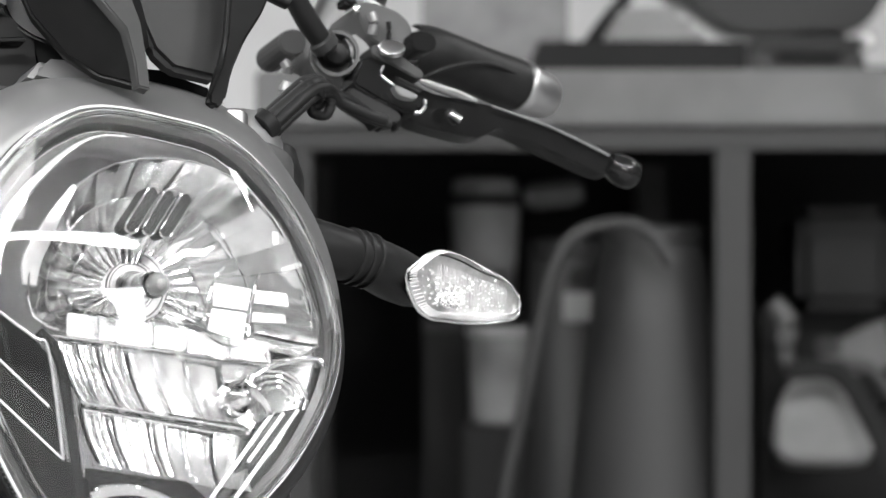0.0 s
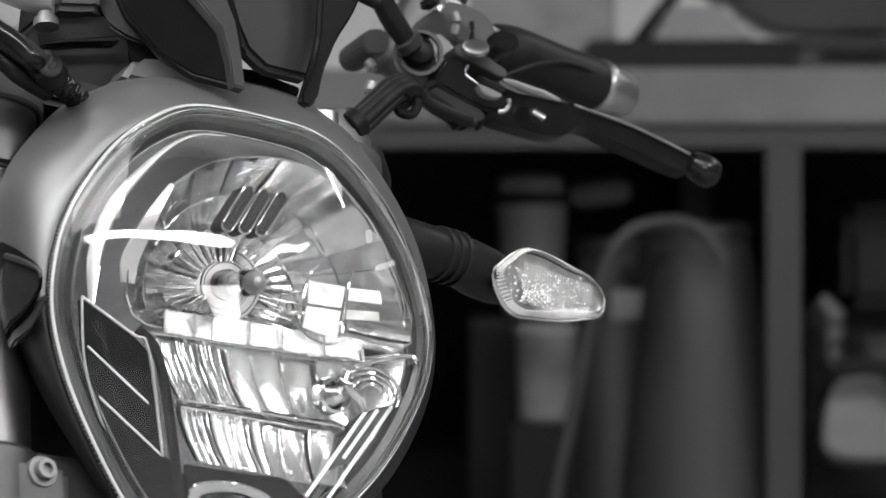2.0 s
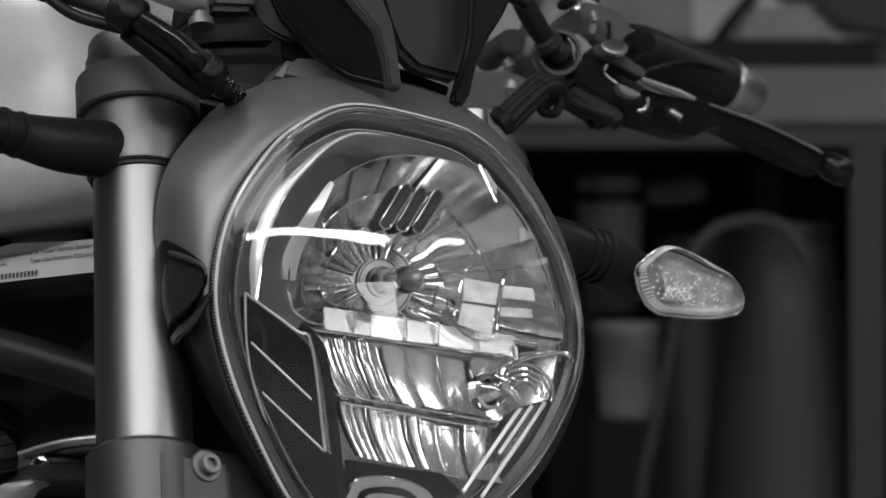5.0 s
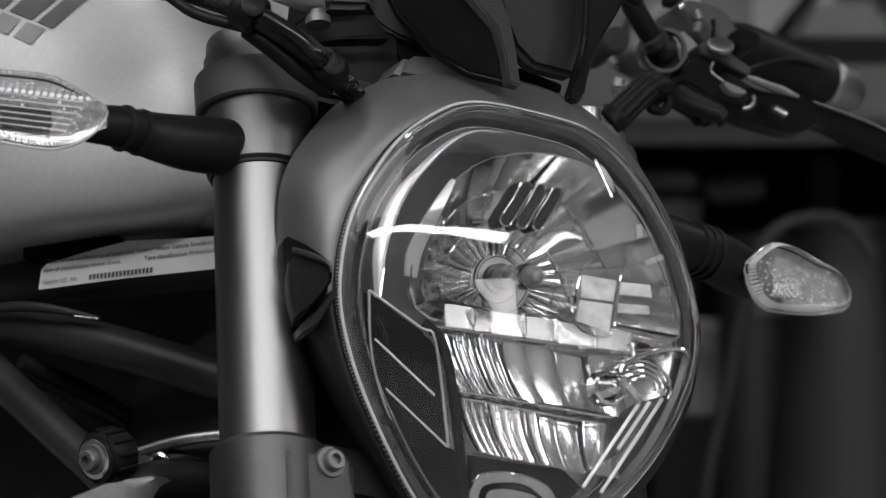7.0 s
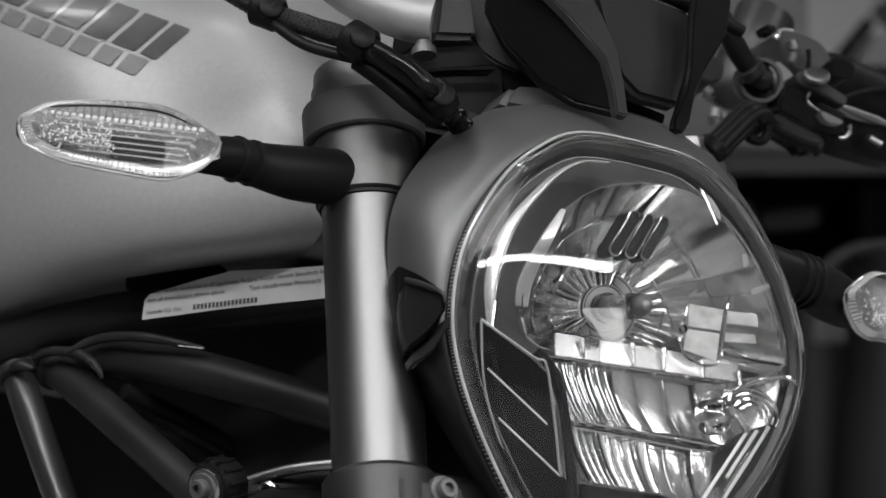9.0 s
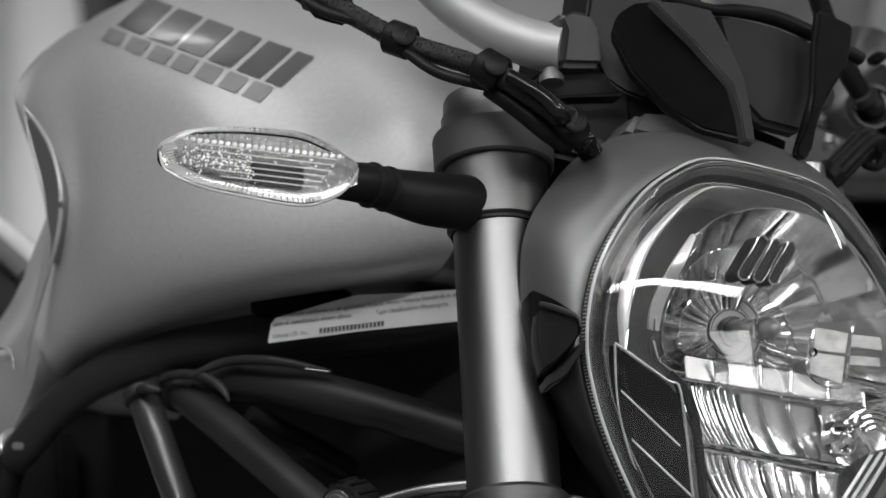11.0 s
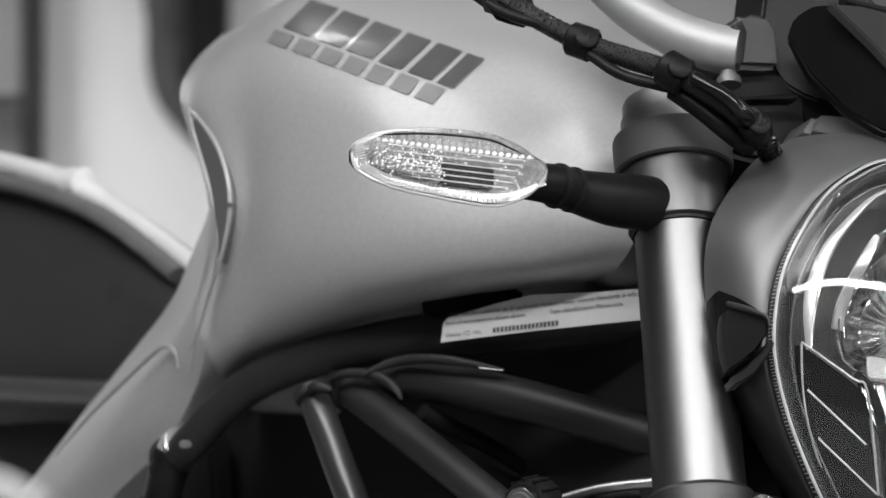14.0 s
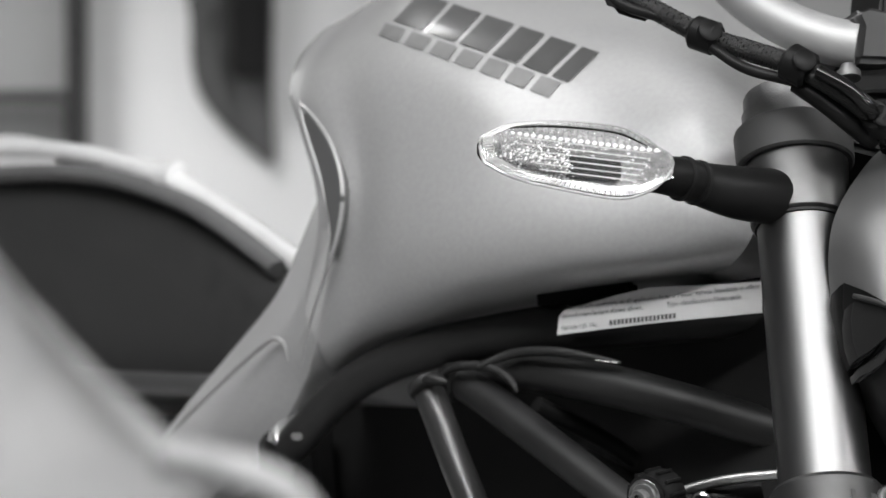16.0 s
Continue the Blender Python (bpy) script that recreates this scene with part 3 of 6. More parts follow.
arc = [spline(r, 5) for r in ([(0.0063, 2.2702, 0.8397), (-0.0042, 2.2595, 0.8254), (-0.0138, 2.2509, 0.8092), (-0.0191, 2.2474, 0.7972), (-0.0201, 2.2590, 0.7849)], [(0.0082, 2.2692, 0.8377), (0.0010, 2.2598, 0.8222), (-0.0064, 2.2708, 0.8074), (-0.0110, 2.2678, 0.7965), (-0.0137, 2.2657, 0.7836)])]
skin(bm, [[a, a.lerp(b, .5) + FACE * .001, b, b - FACE * .002, a - FACE * .002] for a, b in zip(*arc)])
part("highlight_arc", bm, ARCPALE, headlight)
# Added dark strip: darkens the bright reflection on the right rim.
arc = [spline(r, 5) for r in ([(0.1032, 2.3408, 0.8369), (0.1227, 2.3512, 0.8136), (0.1356, 2.3572, 0.7869), (0.1420, 2.3570, 0.7601), (0.1430, 2.3542, 0.7361)], [(0.1018, 2.3409, 0.8355), (0.1186, 2.3474, 0.8103), (0.1292, 2.3482, 0.7843), (0.1350, 2.3500, 0.7587), (0.1374, 2.3500, 0.7356)])]
bm = bmesh.new()
skin(bm, [[a, a.lerp(b, .5) + FACE * .001, b, b - FACE * .002, a - FACE * .002] for a, b in zip(*arc)])
part("dim_rim_strip", bm, CHROMED, headlight, "dark strip added to dim the rim reflection")
part("rim_strip_edge", pipe([b + FACE * .0006 for b in arc[1]], .0007, 6), CHROME, headlight)
# plate at the foot
foot = part("foot_plate", slab(spline([(0.0159, 2.2510, 0.6654), (0.0223, 2.2500, 0.6732), (0.0385, 2.2571, 0.6741), (0.0547, 2.2683, 0.6690), (0.0646, 2.2833, 0.6603), (0.0696, 2.2985, 0.6405), (0.0561, 2.2881, 0.6314), (0.0235, 2.2705, 0.6327), (0.0124, 2.2557, 0.6531)], 3, True), FACE, .010, .002), CHROMEM, headlight, "bright metal foot plate")
part("foot_groove", pipe(spline([(0.0232, 2.2564, 0.6578), (0.0264, 2.2549, 0.6639), (0.0368, 2.2594, 0.6650), (0.0530, 2.2703, 0.6604), (0.0613, 2.2856, 0.6510)], 5), .0011, 8), GLOSSBLACK, foot)
part("foot_shade", slab([(0.0164, 2.2470, 0.6836), (0.0697, 2.2837, 0.6732), (0.0796, 2.2967, 0.6627), (0.0697, 2.2954, 0.6504), (0.0167, 2.2584, 0.6561)], FACE, .004), GLOSSBLACK, foot)

# cowl behind the lamp
BUCKET = spline([(-0.0916, 2.2890, 0.8458), (-0.0943, 2.2820, 0.8262), (-0.0944, 2.2767, 0.8036), (-0.0891, 2.2732, 0.7745), (-0.0749, 2.2732, 0.7358), (-0.0449, 2.2750, 0.6840), (-0.0208, 2.2925, 0.6506), (0.0383, 2.3275, 0.6252), (0.1000, 2.3800, 0.6449), (0.1324, 2.4150, 0.6906), (0.1412, 2.4500, 0.7447), (0.1344, 2.4850, 0.8074), (0.1044, 2.4850, 0.8639), (0.0757, 2.4675, 0.8942), (0.0262, 2.4238, 0.9077), (-0.0149, 2.3835, 0.9066), (-0.0315, 2.3625, 0.9016), (-0.0479, 2.3450, 0.8935), (-0.0621, 2.3275, 0.8849), (-0.0767, 2.3100, 0.8676)], 6, True)
E1 = (SIDE - FACE * SIDE.dot(FACE)).normalized()
E2 = FACE.cross(E1)


def bearing(q):
    return math.atan2((q - MIDL).dot(E2), (q - MIDL).dot(E1))


around = sorted(((bearing(q), q) for q in BUCKET), key=lambda r: r[0])


def at_bearing(a):
    best = around[-1], around[0]
    for lo, hi in zip(around, around[1:]):
        if lo[0] <= a <= hi[0]:
            t = (a - lo[0]) / max(hi[0] - lo[0], 1e-6)
            return lo[1].lerp(hi[1], t)
    lo, hi = best
    span = hi[0] + 2 * math.pi - lo[0]
    t = ((a - lo[0]) % (2 * math.pi)) / max(span, 1e-6)
    return lo[1].lerp(hi[1], t)


back = [at_bearing(bearing(q)) for q in RIM]
for _ in range(4):
    back = [(back[i - 1] + back[i] * 2 + back[(i + 1) % len(back)]) / 4 for i in range(len(back))]
bm = bmesh.new()
rows = []
edge = ring(1.005, -.008)
for t in [k / 14 for k in range(15)]:
    rows.append([a.lerp(b, t) + (b - MIDL).normalized() * .006 * math.sin(math.pi * t) + FACE * .011 * math.sin(math.pi * t ** .8) for a, b in zip(edge, back)])
rows.append([b + (MIDL - b).normalized() * .02 - FACE * .004 for b in back])
skin(bm, rows, True, False)
# Faces below cut_z go darker: black paint plus the underside's shade.
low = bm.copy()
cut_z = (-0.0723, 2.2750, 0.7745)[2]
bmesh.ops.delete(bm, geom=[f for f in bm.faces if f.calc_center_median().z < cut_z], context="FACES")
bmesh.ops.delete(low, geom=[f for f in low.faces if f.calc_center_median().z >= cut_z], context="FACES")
cowl = part("cowl", bm, SHROUD, bike, "satin grey headlamp cowl", sharp=75)
part("lower_cowl", low, DARK, cowl, "black lower cowl, underside shade in its colour", sharp=75)
ear = part("cowl_bracket", slab([(-0.0881, 2.2567, 0.8090), (-0.0771, 2.2433, 0.8043), (-0.0685, 2.2327, 0.7990), (-0.0622, 2.2249, 0.7943), (-0.0601, 2.2223, 0.7900), (-0.0609, 2.2233, 0.7805), (-0.0652, 2.2287, 0.7747), (-0.0717, 2.2367, 0.7672), (-0.0803, 2.2471, 0.7593), (-0.0838, 2.2513, 0.7633), (-0.0865, 2.2547, 0.7771), (-0.0887, 2.2573, 0.7942)], AHEAD - SIDE * .3, .020, .003, seg=3), BLACK, bike, "black plastic pocket in the cowl flank")
part("pocket_pad", slab([(-0.0835, 2.2433, 0.7977), (-0.0726, 2.2300, 0.7951), (-0.0625, 2.2175, 0.7909), (-0.0617, 2.2164, 0.7817), (-0.0673, 2.2233, 0.7732), (-0.0749, 2.2327, 0.7659), (-0.0807, 2.2399, 0.7617), (-0.0840, 2.2439, 0.7730), (-0.0851, 2.2452, 0.7868)], AHEAD - SIDE * .3, .014, .003, seg=3), DARK, ear, "dark grey pad")
part("bracket_rib", pipe(spline([(-0.0832, 2.2401, 0.7994), (-0.0769, 2.2323, 0.7977), (-0.0694, 2.2230, 0.7951), (-0.0625, 2.2145, 0.7918), (-0.0614, 2.2131, 0.7869)], 5), [.0016, .0018, .0016, .0012, .0006], 10), FRAME2, ear)
part("pocket_rim", slab([(-0.0609, 2.2213, 0.7787), (-0.0566, 2.2160, 0.7790), (-0.0593, 2.2193, 0.7722), (-0.0674, 2.2293, 0.7594), (-0.0734, 2.2367, 0.7545), (-0.0783, 2.2427, 0.7519), (-0.0802, 2.2451, 0.7582), (-0.0717, 2.2347, 0.7635), (-0.0647, 2.2260, 0.7721)], AHEAD - SIDE * .3, .016, .003, seg=3), FRAME2, ear, "dark grey rim strip")
part("radiator_shroud", slab([(-0.0866, 2.3100, 0.7905), (-0.0568, 2.3013, 0.7611), (-0.0436, 2.2925, 0.6962), (-0.0469, 2.2925, 0.6311), (-0.0732, 2.3013, 0.6304), (-0.0832, 2.3065, 0.6955)], AHEAD, .03, .004), BLACK, bike)

# fly screen and its blades
part("screen_panel", slab([(0.0270, 2.3650, 0.9748), (0.0401, 2.3780, 0.9743), (0.0658, 2.3950, 0.9699), (0.0901, 2.4050, 0.9614), (0.0915, 2.4000, 0.9227), (0.0808, 2.3920, 0.9035), (0.0547, 2.3750, 0.9091), (0.0439, 2.3650, 0.9197), (0.0418, 2.3600, 0.9359)], AHEAD, .012, .003), BLADEG, bike, "dark grey fly screen panel")
part("screen_hood", pipe(spline([(-0.0052, 2.3450, 0.9830), (0.0243, 2.3660, 0.9776), (0.0401, 2.3780, 0.9778), (0.0659, 2.3960, 0.9741), (0.0912, 2.4060, 0.9642), (0.1202, 2.4160, 0.9501)], 5), [.004, .005, .006, .007, .007, .006], 14, flat=.7), BLACK, bike, "black hood over the fly screen")
side_face = [(-0.0139, 2.3250, 0.9805), (0.0115, 2.3180, 0.9546), (0.0328, 2.3120, 0.9296), (0.0376, 2.3100, 0.9120), (0.0398, 2.3090, 0.8965), (0.0148, 2.3200, 0.9034), (-0.0045, 2.3340, 0.9160), (-0.0257, 2.3480, 0.9393), (-0.0370, 2.3580, 0.9635), (-0.0337, 2.3540, 0.9749), (-0.0241, 2.3420, 0.9808)]
front_facet = [(-0.0140, 2.3240, 0.9804), (0.0040, 2.3300, 0.9791), (0.0217, 2.3320, 0.9751), (0.0323, 2.3250, 0.9543), (0.0407, 2.3180, 0.9336), (0.0443, 2.3140, 0.9138), (0.0466, 2.3100, 0.8945), (0.0397, 2.3080, 0.8964), (0.0375, 2.3090, 0.9119), (0.0327, 2.3110, 0.9295), (0.0114, 2.3170, 0.9545)]
blade = part("visor_blade", slab(side_face, AHEAD - SIDE * .55, .010, .0016), BLACK, bike, "black angular visor blade")
# Facet gets a lighter grey than the blade, imitating light on it.
part("blade_facet", slab(front_facet, AHEAD + SIDE * .25 + STEER * .3, .006, .0008), BLADEG, blade, "front facet, its lit tone put into the colour")
left_blade = [(0.1110, 2.3835, 0.9513), (0.1069, 2.3817, 0.9417), (0.0973, 2.3800, 0.9267), (0.0898, 2.3765, 0.9083), (0.0863, 2.3748, 0.8914), (0.0815, 2.3730, 0.8866), (0.0754, 2.3712, 0.8879), (0.0767, 2.3695, 0.8939), (0.0828, 2.3695, 0.9107), (0.0862, 2.3712, 0.9283), (0.0877, 2.3765, 0.9555), (0.0906, 2.3800, 0.9794), (0.1132, 2.3870, 0.9698)]
part("visor_blade", slab(left_blade, AHEAD, .007, .002), BLACK, bike, "black angular visor blade")
# Black strip standing in for the shadow under the fly screen.
part("screen_shadow_strip", slab([(0.0258, 2.3905, 0.9117), (0.0462, 2.3940, 0.9098), (0.0741, 2.4150, 0.8998), (0.0727, 2.4150, 0.8943), (0.0395, 2.3975, 0.8970), (0.0258, 2.3905, 0.9001)], AHEAD, .012, .001), PANELB, bike)
part("cowl_neck", slab([(-0.0280, 2.3520, 0.9024), (-0.0226, 2.3600, 0.9116), (-0.0181, 2.3660, 0.9167), (0.0088, 2.3660, 0.9149), (0.0397, 2.3660, 0.9089), (0.0445, 2.3450, 0.8943), (0.0065, 2.3380, 0.8982)], AHEAD, .03, .004), SHROUD, bike, "satin grey cowl neck")
part("instrument_housing", slab(spline([(-0.0417, 2.4000, 0.9985), (-0.0500, 2.3950, 0.9807), (-0.0510, 2.3900, 0.9665), (-0.0464, 2.3850, 0.9491), (-0.0391, 2.3800, 0.9356), (-0.0191, 2.3750, 0.9239), (0.0151, 2.3700, 0.9201), (0.0357, 2.3700, 0.9234), (0.0333, 2.3800, 0.9655), (0.0203, 2.3900, 0.9836), (0.0071, 2.4000, 1.0018)], 3, True), AHEAD - STEER * .6 - SIDE * .3, .05, .008, seg=3), BLACK, bike, "black instrument housing")

# ---- turn signals ----
def signal(sections, stalk, radii, rings_at, ring_r, cells):
    st = part("turn_signal", pipe(spline(stalk, 4), radii, 28), BLACK, bike, "black stalk turn signal with a clear lens")
    p0, p1 = (Vector(q) for q in rings_at)
    for k in range(3):
        c = p0.lerp(p1, k / 2)
        part("stalk_ring", turned([(-.0016, ring_r * .9), (-.0010, ring_r), (.0010, ring_r), (.0016, ring_r * .9)], c, p1 - p0, 28), RUBBER, st)

    # rounded tip
    (p0, q0), (p1, q1) = [(Vector(u), Vector(v)) for u, v in sections[-2:]]
    c0, c1, h0 = (p0 + q0) / 2, (p1 + q1) / 2, (p0 - q0) / 2
    h1 = (p1 - q1) / 2
    cm, hm = c0.lerp(c1, .62), h0 * .40 + h1 * .60
    hm = hm.normalized() * max(hm.length, h0.length * .74)
    sections = list(sections[:-1]) + [(cm + hm, cm - hm), sections[-1]]

    def shell(fwd, rib, n, s0=1.0, lo=0.0):
        rows = []
        for k, (a, b) in enumerate(sections):
            a, b = Vector(a), Vector(b)
            c, hgt = (a + b) / 2, (a - b) / 2 * s0
            dep = fwd * min(1.0, hgt.length / .018 + .02) * (1 if 0 < k < len(sections) - 1 else .25)
            rows.append((c, hgt, dep))
        cs, hs = spline([r[0] for r in rows], 6), spline([r[1] for r in rows], 6)
        ds = [rows[k // 6][2] + (rows[min(k // 6 + 1, len(rows) - 1)][2] - rows[k // 6][2]) * (k % 6) / 6 for k in range(len(cs))]
        fine = list(zip(cs, hs, ds))
        out = []
        for c, hgt, dep in fine:
            r = []
            for j in range(n + 1):
                a = math.pi * (j / n)
                w = 1 + rib * math.cos(j * math.pi)
                r.append(c + hgt * math.cos(a) * .999 + AHEAD * (dep * math.sin(a) * w + lo))
            out.append(r)
        return out
    bm = bmesh.new()
    skin(bm, shell(.015, .0, 24), False, False)
    part("lens", bm, GLASSI, st, "clear ribbed signal lens").visible_shadow = False
    bm = bmesh.new()
    skin(bm, shell(-.008, .0, 14, .86, -.001), False, False)
    part("body", bm, BLACK, st)
    bm = bmesh.new()
    skin(bm, shell(-.006, .04, 22, .985, .001), False, False)
    # Far signal takes a darkened reflector so it looks less bright.
    rf = part("reflector", bm, INDREF if cells else SIGDARK, st, "bright ribbed reflector")
    bm = bmesh.new()
    a = [Vector(q[0]) for q in sections]
    b = [Vector(q[1]) for q in sections]
    loopp = [v + AHEAD * .001 for v in a] + [v + AHEAD * .001 for v in b[::-1][1:-1]]
    bm = pipe(spline(loopp, 4, True), .0010, 8, True)
    part("lens_edge", bm, GUIDE if cells else GUIDE2, st)
    # fine ticks round the border
    loop3 = spline(loopp, 8, True)
    cen = sum(loop3, Vector()) / len(loop3)
    bm = bmesh.new()
    for q in loop3:
        w = (cen - q).normalized()
        pipe([q + w * .0012 + AHEAD * .002, q + w * .0045 + AHEAD * .0060], .00042, 5, bm=bm)
    tagged(part("border_tick", bm, GUIDE, rf), kind="stuff")
    # inner cells
    mid = [(x + y) / 2 for x, y in zip(a, b)]
    up = (a[4] - b[4]).normalized()
    run = (mid[5] - mid[2])
    o = mid[2] + AHEAD * .004
    if cells:
      part("dark_cell", slab([o + run * .2 + up * .001, o + run * .65 + up * .001, o + run * .65 - up * .010, o + run * .2 - up * .010], AHEAD, .004, .0006), CHROMED, st)
      part("bright_cell", slab([o + run * .66 + up * .002, o + run * 1.25 + up * .002, o + run * 1.25 - up * .006, o + run * .66 - up * .011], AHEAD, .003, .0006), INDREF, st)
    else:
        for k in range(26):
            q = o + run * (.05 + .05 * k) + AHEAD * .004
            part("prism_bar", pipe([q + up * (.0115 - .0003 * k), q - up * (.0135 - .0003 * k)], .00022, 5), GUIDE, rf)
        part("bright_cell", slab([o + run * .05 - up * .001, o + run * .42 - up * .001, o + run * .5 - up * .011, o + run * .22 - up * .012], AHEAD, .002, .0006), INDREF, st)
    for k in range(23 if cells else 0):
        q = o + run * (-.1 + .06 * k) + up * .0085
        part("prism_or_glint", block(.0024, .002, .0018, Matrix.Translation(q) @ Matrix((run.normalized(), AHEAD, up)).transposed().to_4x4(), .0004), SIGWHITE, rf)
    for k in range(6 if cells else 2):
        h = .0055 - .0034 * k
        part("prism_bar", pipe([o + run * (-.05 + .03 * k) + up * h + AHEAD * .003, o + run * (1.15 - .04 * k) * (1 if cells else .4) + up * h + AHEAD * .003], .00040, 6), GUIDE, rf)
    # Scattered white cubes imitate sparkle in the lens.
    rnd = random.Random(9)
    bm = bmesh.new()
    for k in range(330):
        if k % 2:
            q = o + run * rnd.uniform(-.15, 1.35) + up * rnd.uniform(-.012, .0095) - AHEAD * .001
        elif cells:
            q = o + run * rnd.uniform(.66, 1.28) + up * rnd.gauss(-.004, .003) + AHEAD * .0042
        else:
            q = o + run * rnd.uniform(.0, .55) + up * rnd.gauss(-.006, .0035) + AHEAD * .003
        m = Matrix.Translation(q) @ Euler((rnd.uniform(0, 6), rnd.uniform(0, 6), rnd.uniform(0, 6))).to_matrix().to_4x4()
        bmesh.ops.create_cube(bm, size=rnd.uniform(.0003, .0009), matrix=m)
    tagged(part("sparkle_grain", bm, SIGWHITE, rf, "tiny white cubes painted in as sparkle", False), kind="stuff")
    return st


signal([((-0.1887, 2.2435, 0.8773), (-0.1888, 2.2435, 0.8681)), ((-0.1961, 2.2417, 0.8839), (-0.1962, 2.2417, 0.8651)), ((-0.2077, 2.2400, 0.8915), (-0.2078, 2.2400, 0.8585)), ((-0.2226, 2.2382, 0.8977), (-0.2228, 2.2382, 0.8561)), ((-0.2507, 2.2365, 0.9004), (-0.2508, 2.2365, 0.8608)), ((-0.2738, 2.2348, 0.9000), (-0.2739, 2.2348, 0.8657)), ((-0.2870, 2.2330, 0.8983), (-0.2871, 2.2330, 0.8703)), ((-0.2955, 2.2330, 0.8944), (-0.2956, 2.2330, 0.8750)), ((-0.3021, 2.2330, 0.8892), (-0.3022, 2.2330, 0.8819))],
       [(-0.1010, 2.3350, 0.8560), (-0.1180, 2.3160, 0.8585), (-0.1479, 2.2925, 0.8614), (-0.1706, 2.2802, 0.8662), (-0.1865, 2.2662, 0.8701), (-0.2105, 2.2523, 0.8721)], [.0185, .0180, .0172, .0168, .016, .0145, .013, .0125, .012, .011, .008], ((-0.1813, 2.2697, 0.8689), (-0.1633, 2.2837, 0.8646)), .0137, True)
signal([((0.1890, 2.4920, 0.7869), (0.1890, 2.4920, 0.7785)), ((0.1947, 2.4955, 0.7946), (0.1947, 2.4955, 0.7687)), ((0.2033, 2.4990, 0.8009), (0.2032, 2.4990, 0.7616)), ((0.2112, 2.5042, 0.8027), (0.2111, 2.5042, 0.7601)), ((0.2220, 2.5112, 0.7995), (0.2220, 2.5112, 0.7586)), ((0.2365, 2.5200, 0.7917), (0.2365, 2.5200, 0.7581)), ((0.2475, 2.5270, 0.7860), (0.2474, 2.5270, 0.7590)), ((0.2549, 2.5340, 0.7785), (0.2549, 2.5340, 0.7603)), ((0.2582, 2.5358, 0.7731), (0.2582, 2.5358, 0.7632)), ((0.2594, 2.5375, 0.7696), (0.2594, 2.5375, 0.7660))],
       [(0.1164, 2.4500, 0.8106), (0.1405, 2.4640, 0.8037), (0.1545, 2.4728, 0.8003), (0.1650, 2.4815, 0.7975), (0.1814, 2.5095, 0.7890), (0.1998, 2.5375, 0.7803)], [.017, .0175, .0172, .0165, .0155, .0150, .0155, .0165, .017, .016, .012], ((0.1552, 2.4745, 0.8003), (0.1658, 2.4832, 0.7971)), .0176, False)

# ---- fuel tank ----
columns = []
columns.append([(0.1885, 0.0300, 0.1219), (0.1278, 0.0700, 0.0953), (0.0781, 0.1000, 0.0432), (0.0625, 0.1150, 0.0039), (0.0708, 0.1150, -0.0137), (0.1101, 0.1000, -0.0248), (0.1938, 0.0600, -0.0204)])
columns.append([(0.2752, 0.0300, 0.1775), (0.1869, 0.0850, 0.1401), (0.1107, 0.1350, 0.0733), (0.0935, 0.1500, 0.0191), (0.0997, 0.1500, -0.0165), (0.1330, 0.1350, -0.0335), (0.2196, 0.0900, -0.0315)])
columns.append([(0.3952, 0.0400, 0.2078), (0.2751, 0.1100, 0.1554), (0.2027, 0.1550, 0.1029), (0.1607, 0.1800, 0.0294), (0.1515, 0.1850, -0.0226), (0.1857, 0.1650, -0.0457), (0.2809, 0.1100, -0.0464)])
columns.append([(0.5312, 0.0500, 0.2326), (0.3676, 0.1400, 0.1666), (0.2588, 0.2000, 0.0999), (0.2294, 0.2130, 0.0248), (0.2256, 0.2130, -0.0343), (0.2614, 0.1900, -0.0630), (0.3647, 0.1300, -0.0694)])
columns.append([(0.5355, 0.0900, 0.1981), (0.4034, 0.1800, 0.1535), (0.3268, 0.2250, 0.1019), (0.3013, 0.2320, 0.0231), (0.2978, 0.2280, -0.0438), (0.3389, 0.2050, -0.0848), (0.4369, 0.1500, -0.0971)])
columns.append([(0.5473, 0.1200, 0.1760), (0.4329, 0.2000, 0.1333), (0.3809, 0.2370, 0.0867), (0.3430, 0.2360, 0.0236), (0.3416, 0.2300, -0.0362), (0.3741, 0.2150, -0.0983), (0.4605, 0.1600, -0.1170)])
columns.append([(0.5403, 0.1500, 0.1537), (0.4590, 0.2130, 0.1127), (0.4197, 0.2450, 0.0692), (0.3721, 0.2370, 0.0127), (0.3771, 0.2290, -0.0241), (0.4119, 0.2130, -0.0866), (0.4731, 0.1800, -0.1175)])
columns.append([(0.5939, 0.1400, 0.1440), (0.5092, 0.2000, 0.1061), (0.4433, 0.2350, 0.0720), (0.4780, 0.1900, 0.0231), (0.4697, 0.1850, -0.0142), (0.4637, 0.1900, -0.0828), (0.4947, 0.1700, -0.1162)])
columns = [[Vector(q) for q in spline(c, 5)] for c in columns]
tail_col = [Vector((q.x + .07, q.y * .45, q.z)) for q in columns[-1]]
columns.append(tail_col)
fine = []
for j in range(len(columns[0])):
    fine.append(spline([c[j] for c in columns], 5))
rings = []
for i in range(len(fine[0])):
    half = [f[i] for f in fine]
    full = [bd(*q) for q in half] + [bd(q.x, -q.y, q.z) for q in reversed(half)]
    rings.append(full)
bm = bmesh.new()
skin(bm, rings)
tank = part("fuel_tank", bm, PAINT, bike, "glossy silver fuel tank")
from mathutils.bvhtree import BVHTree
TANKTREE = BVHTree.FromPolygons([v.co[:] for v in tank.data.vertices], [p.vertices[:] for p in tank.data.polygons])


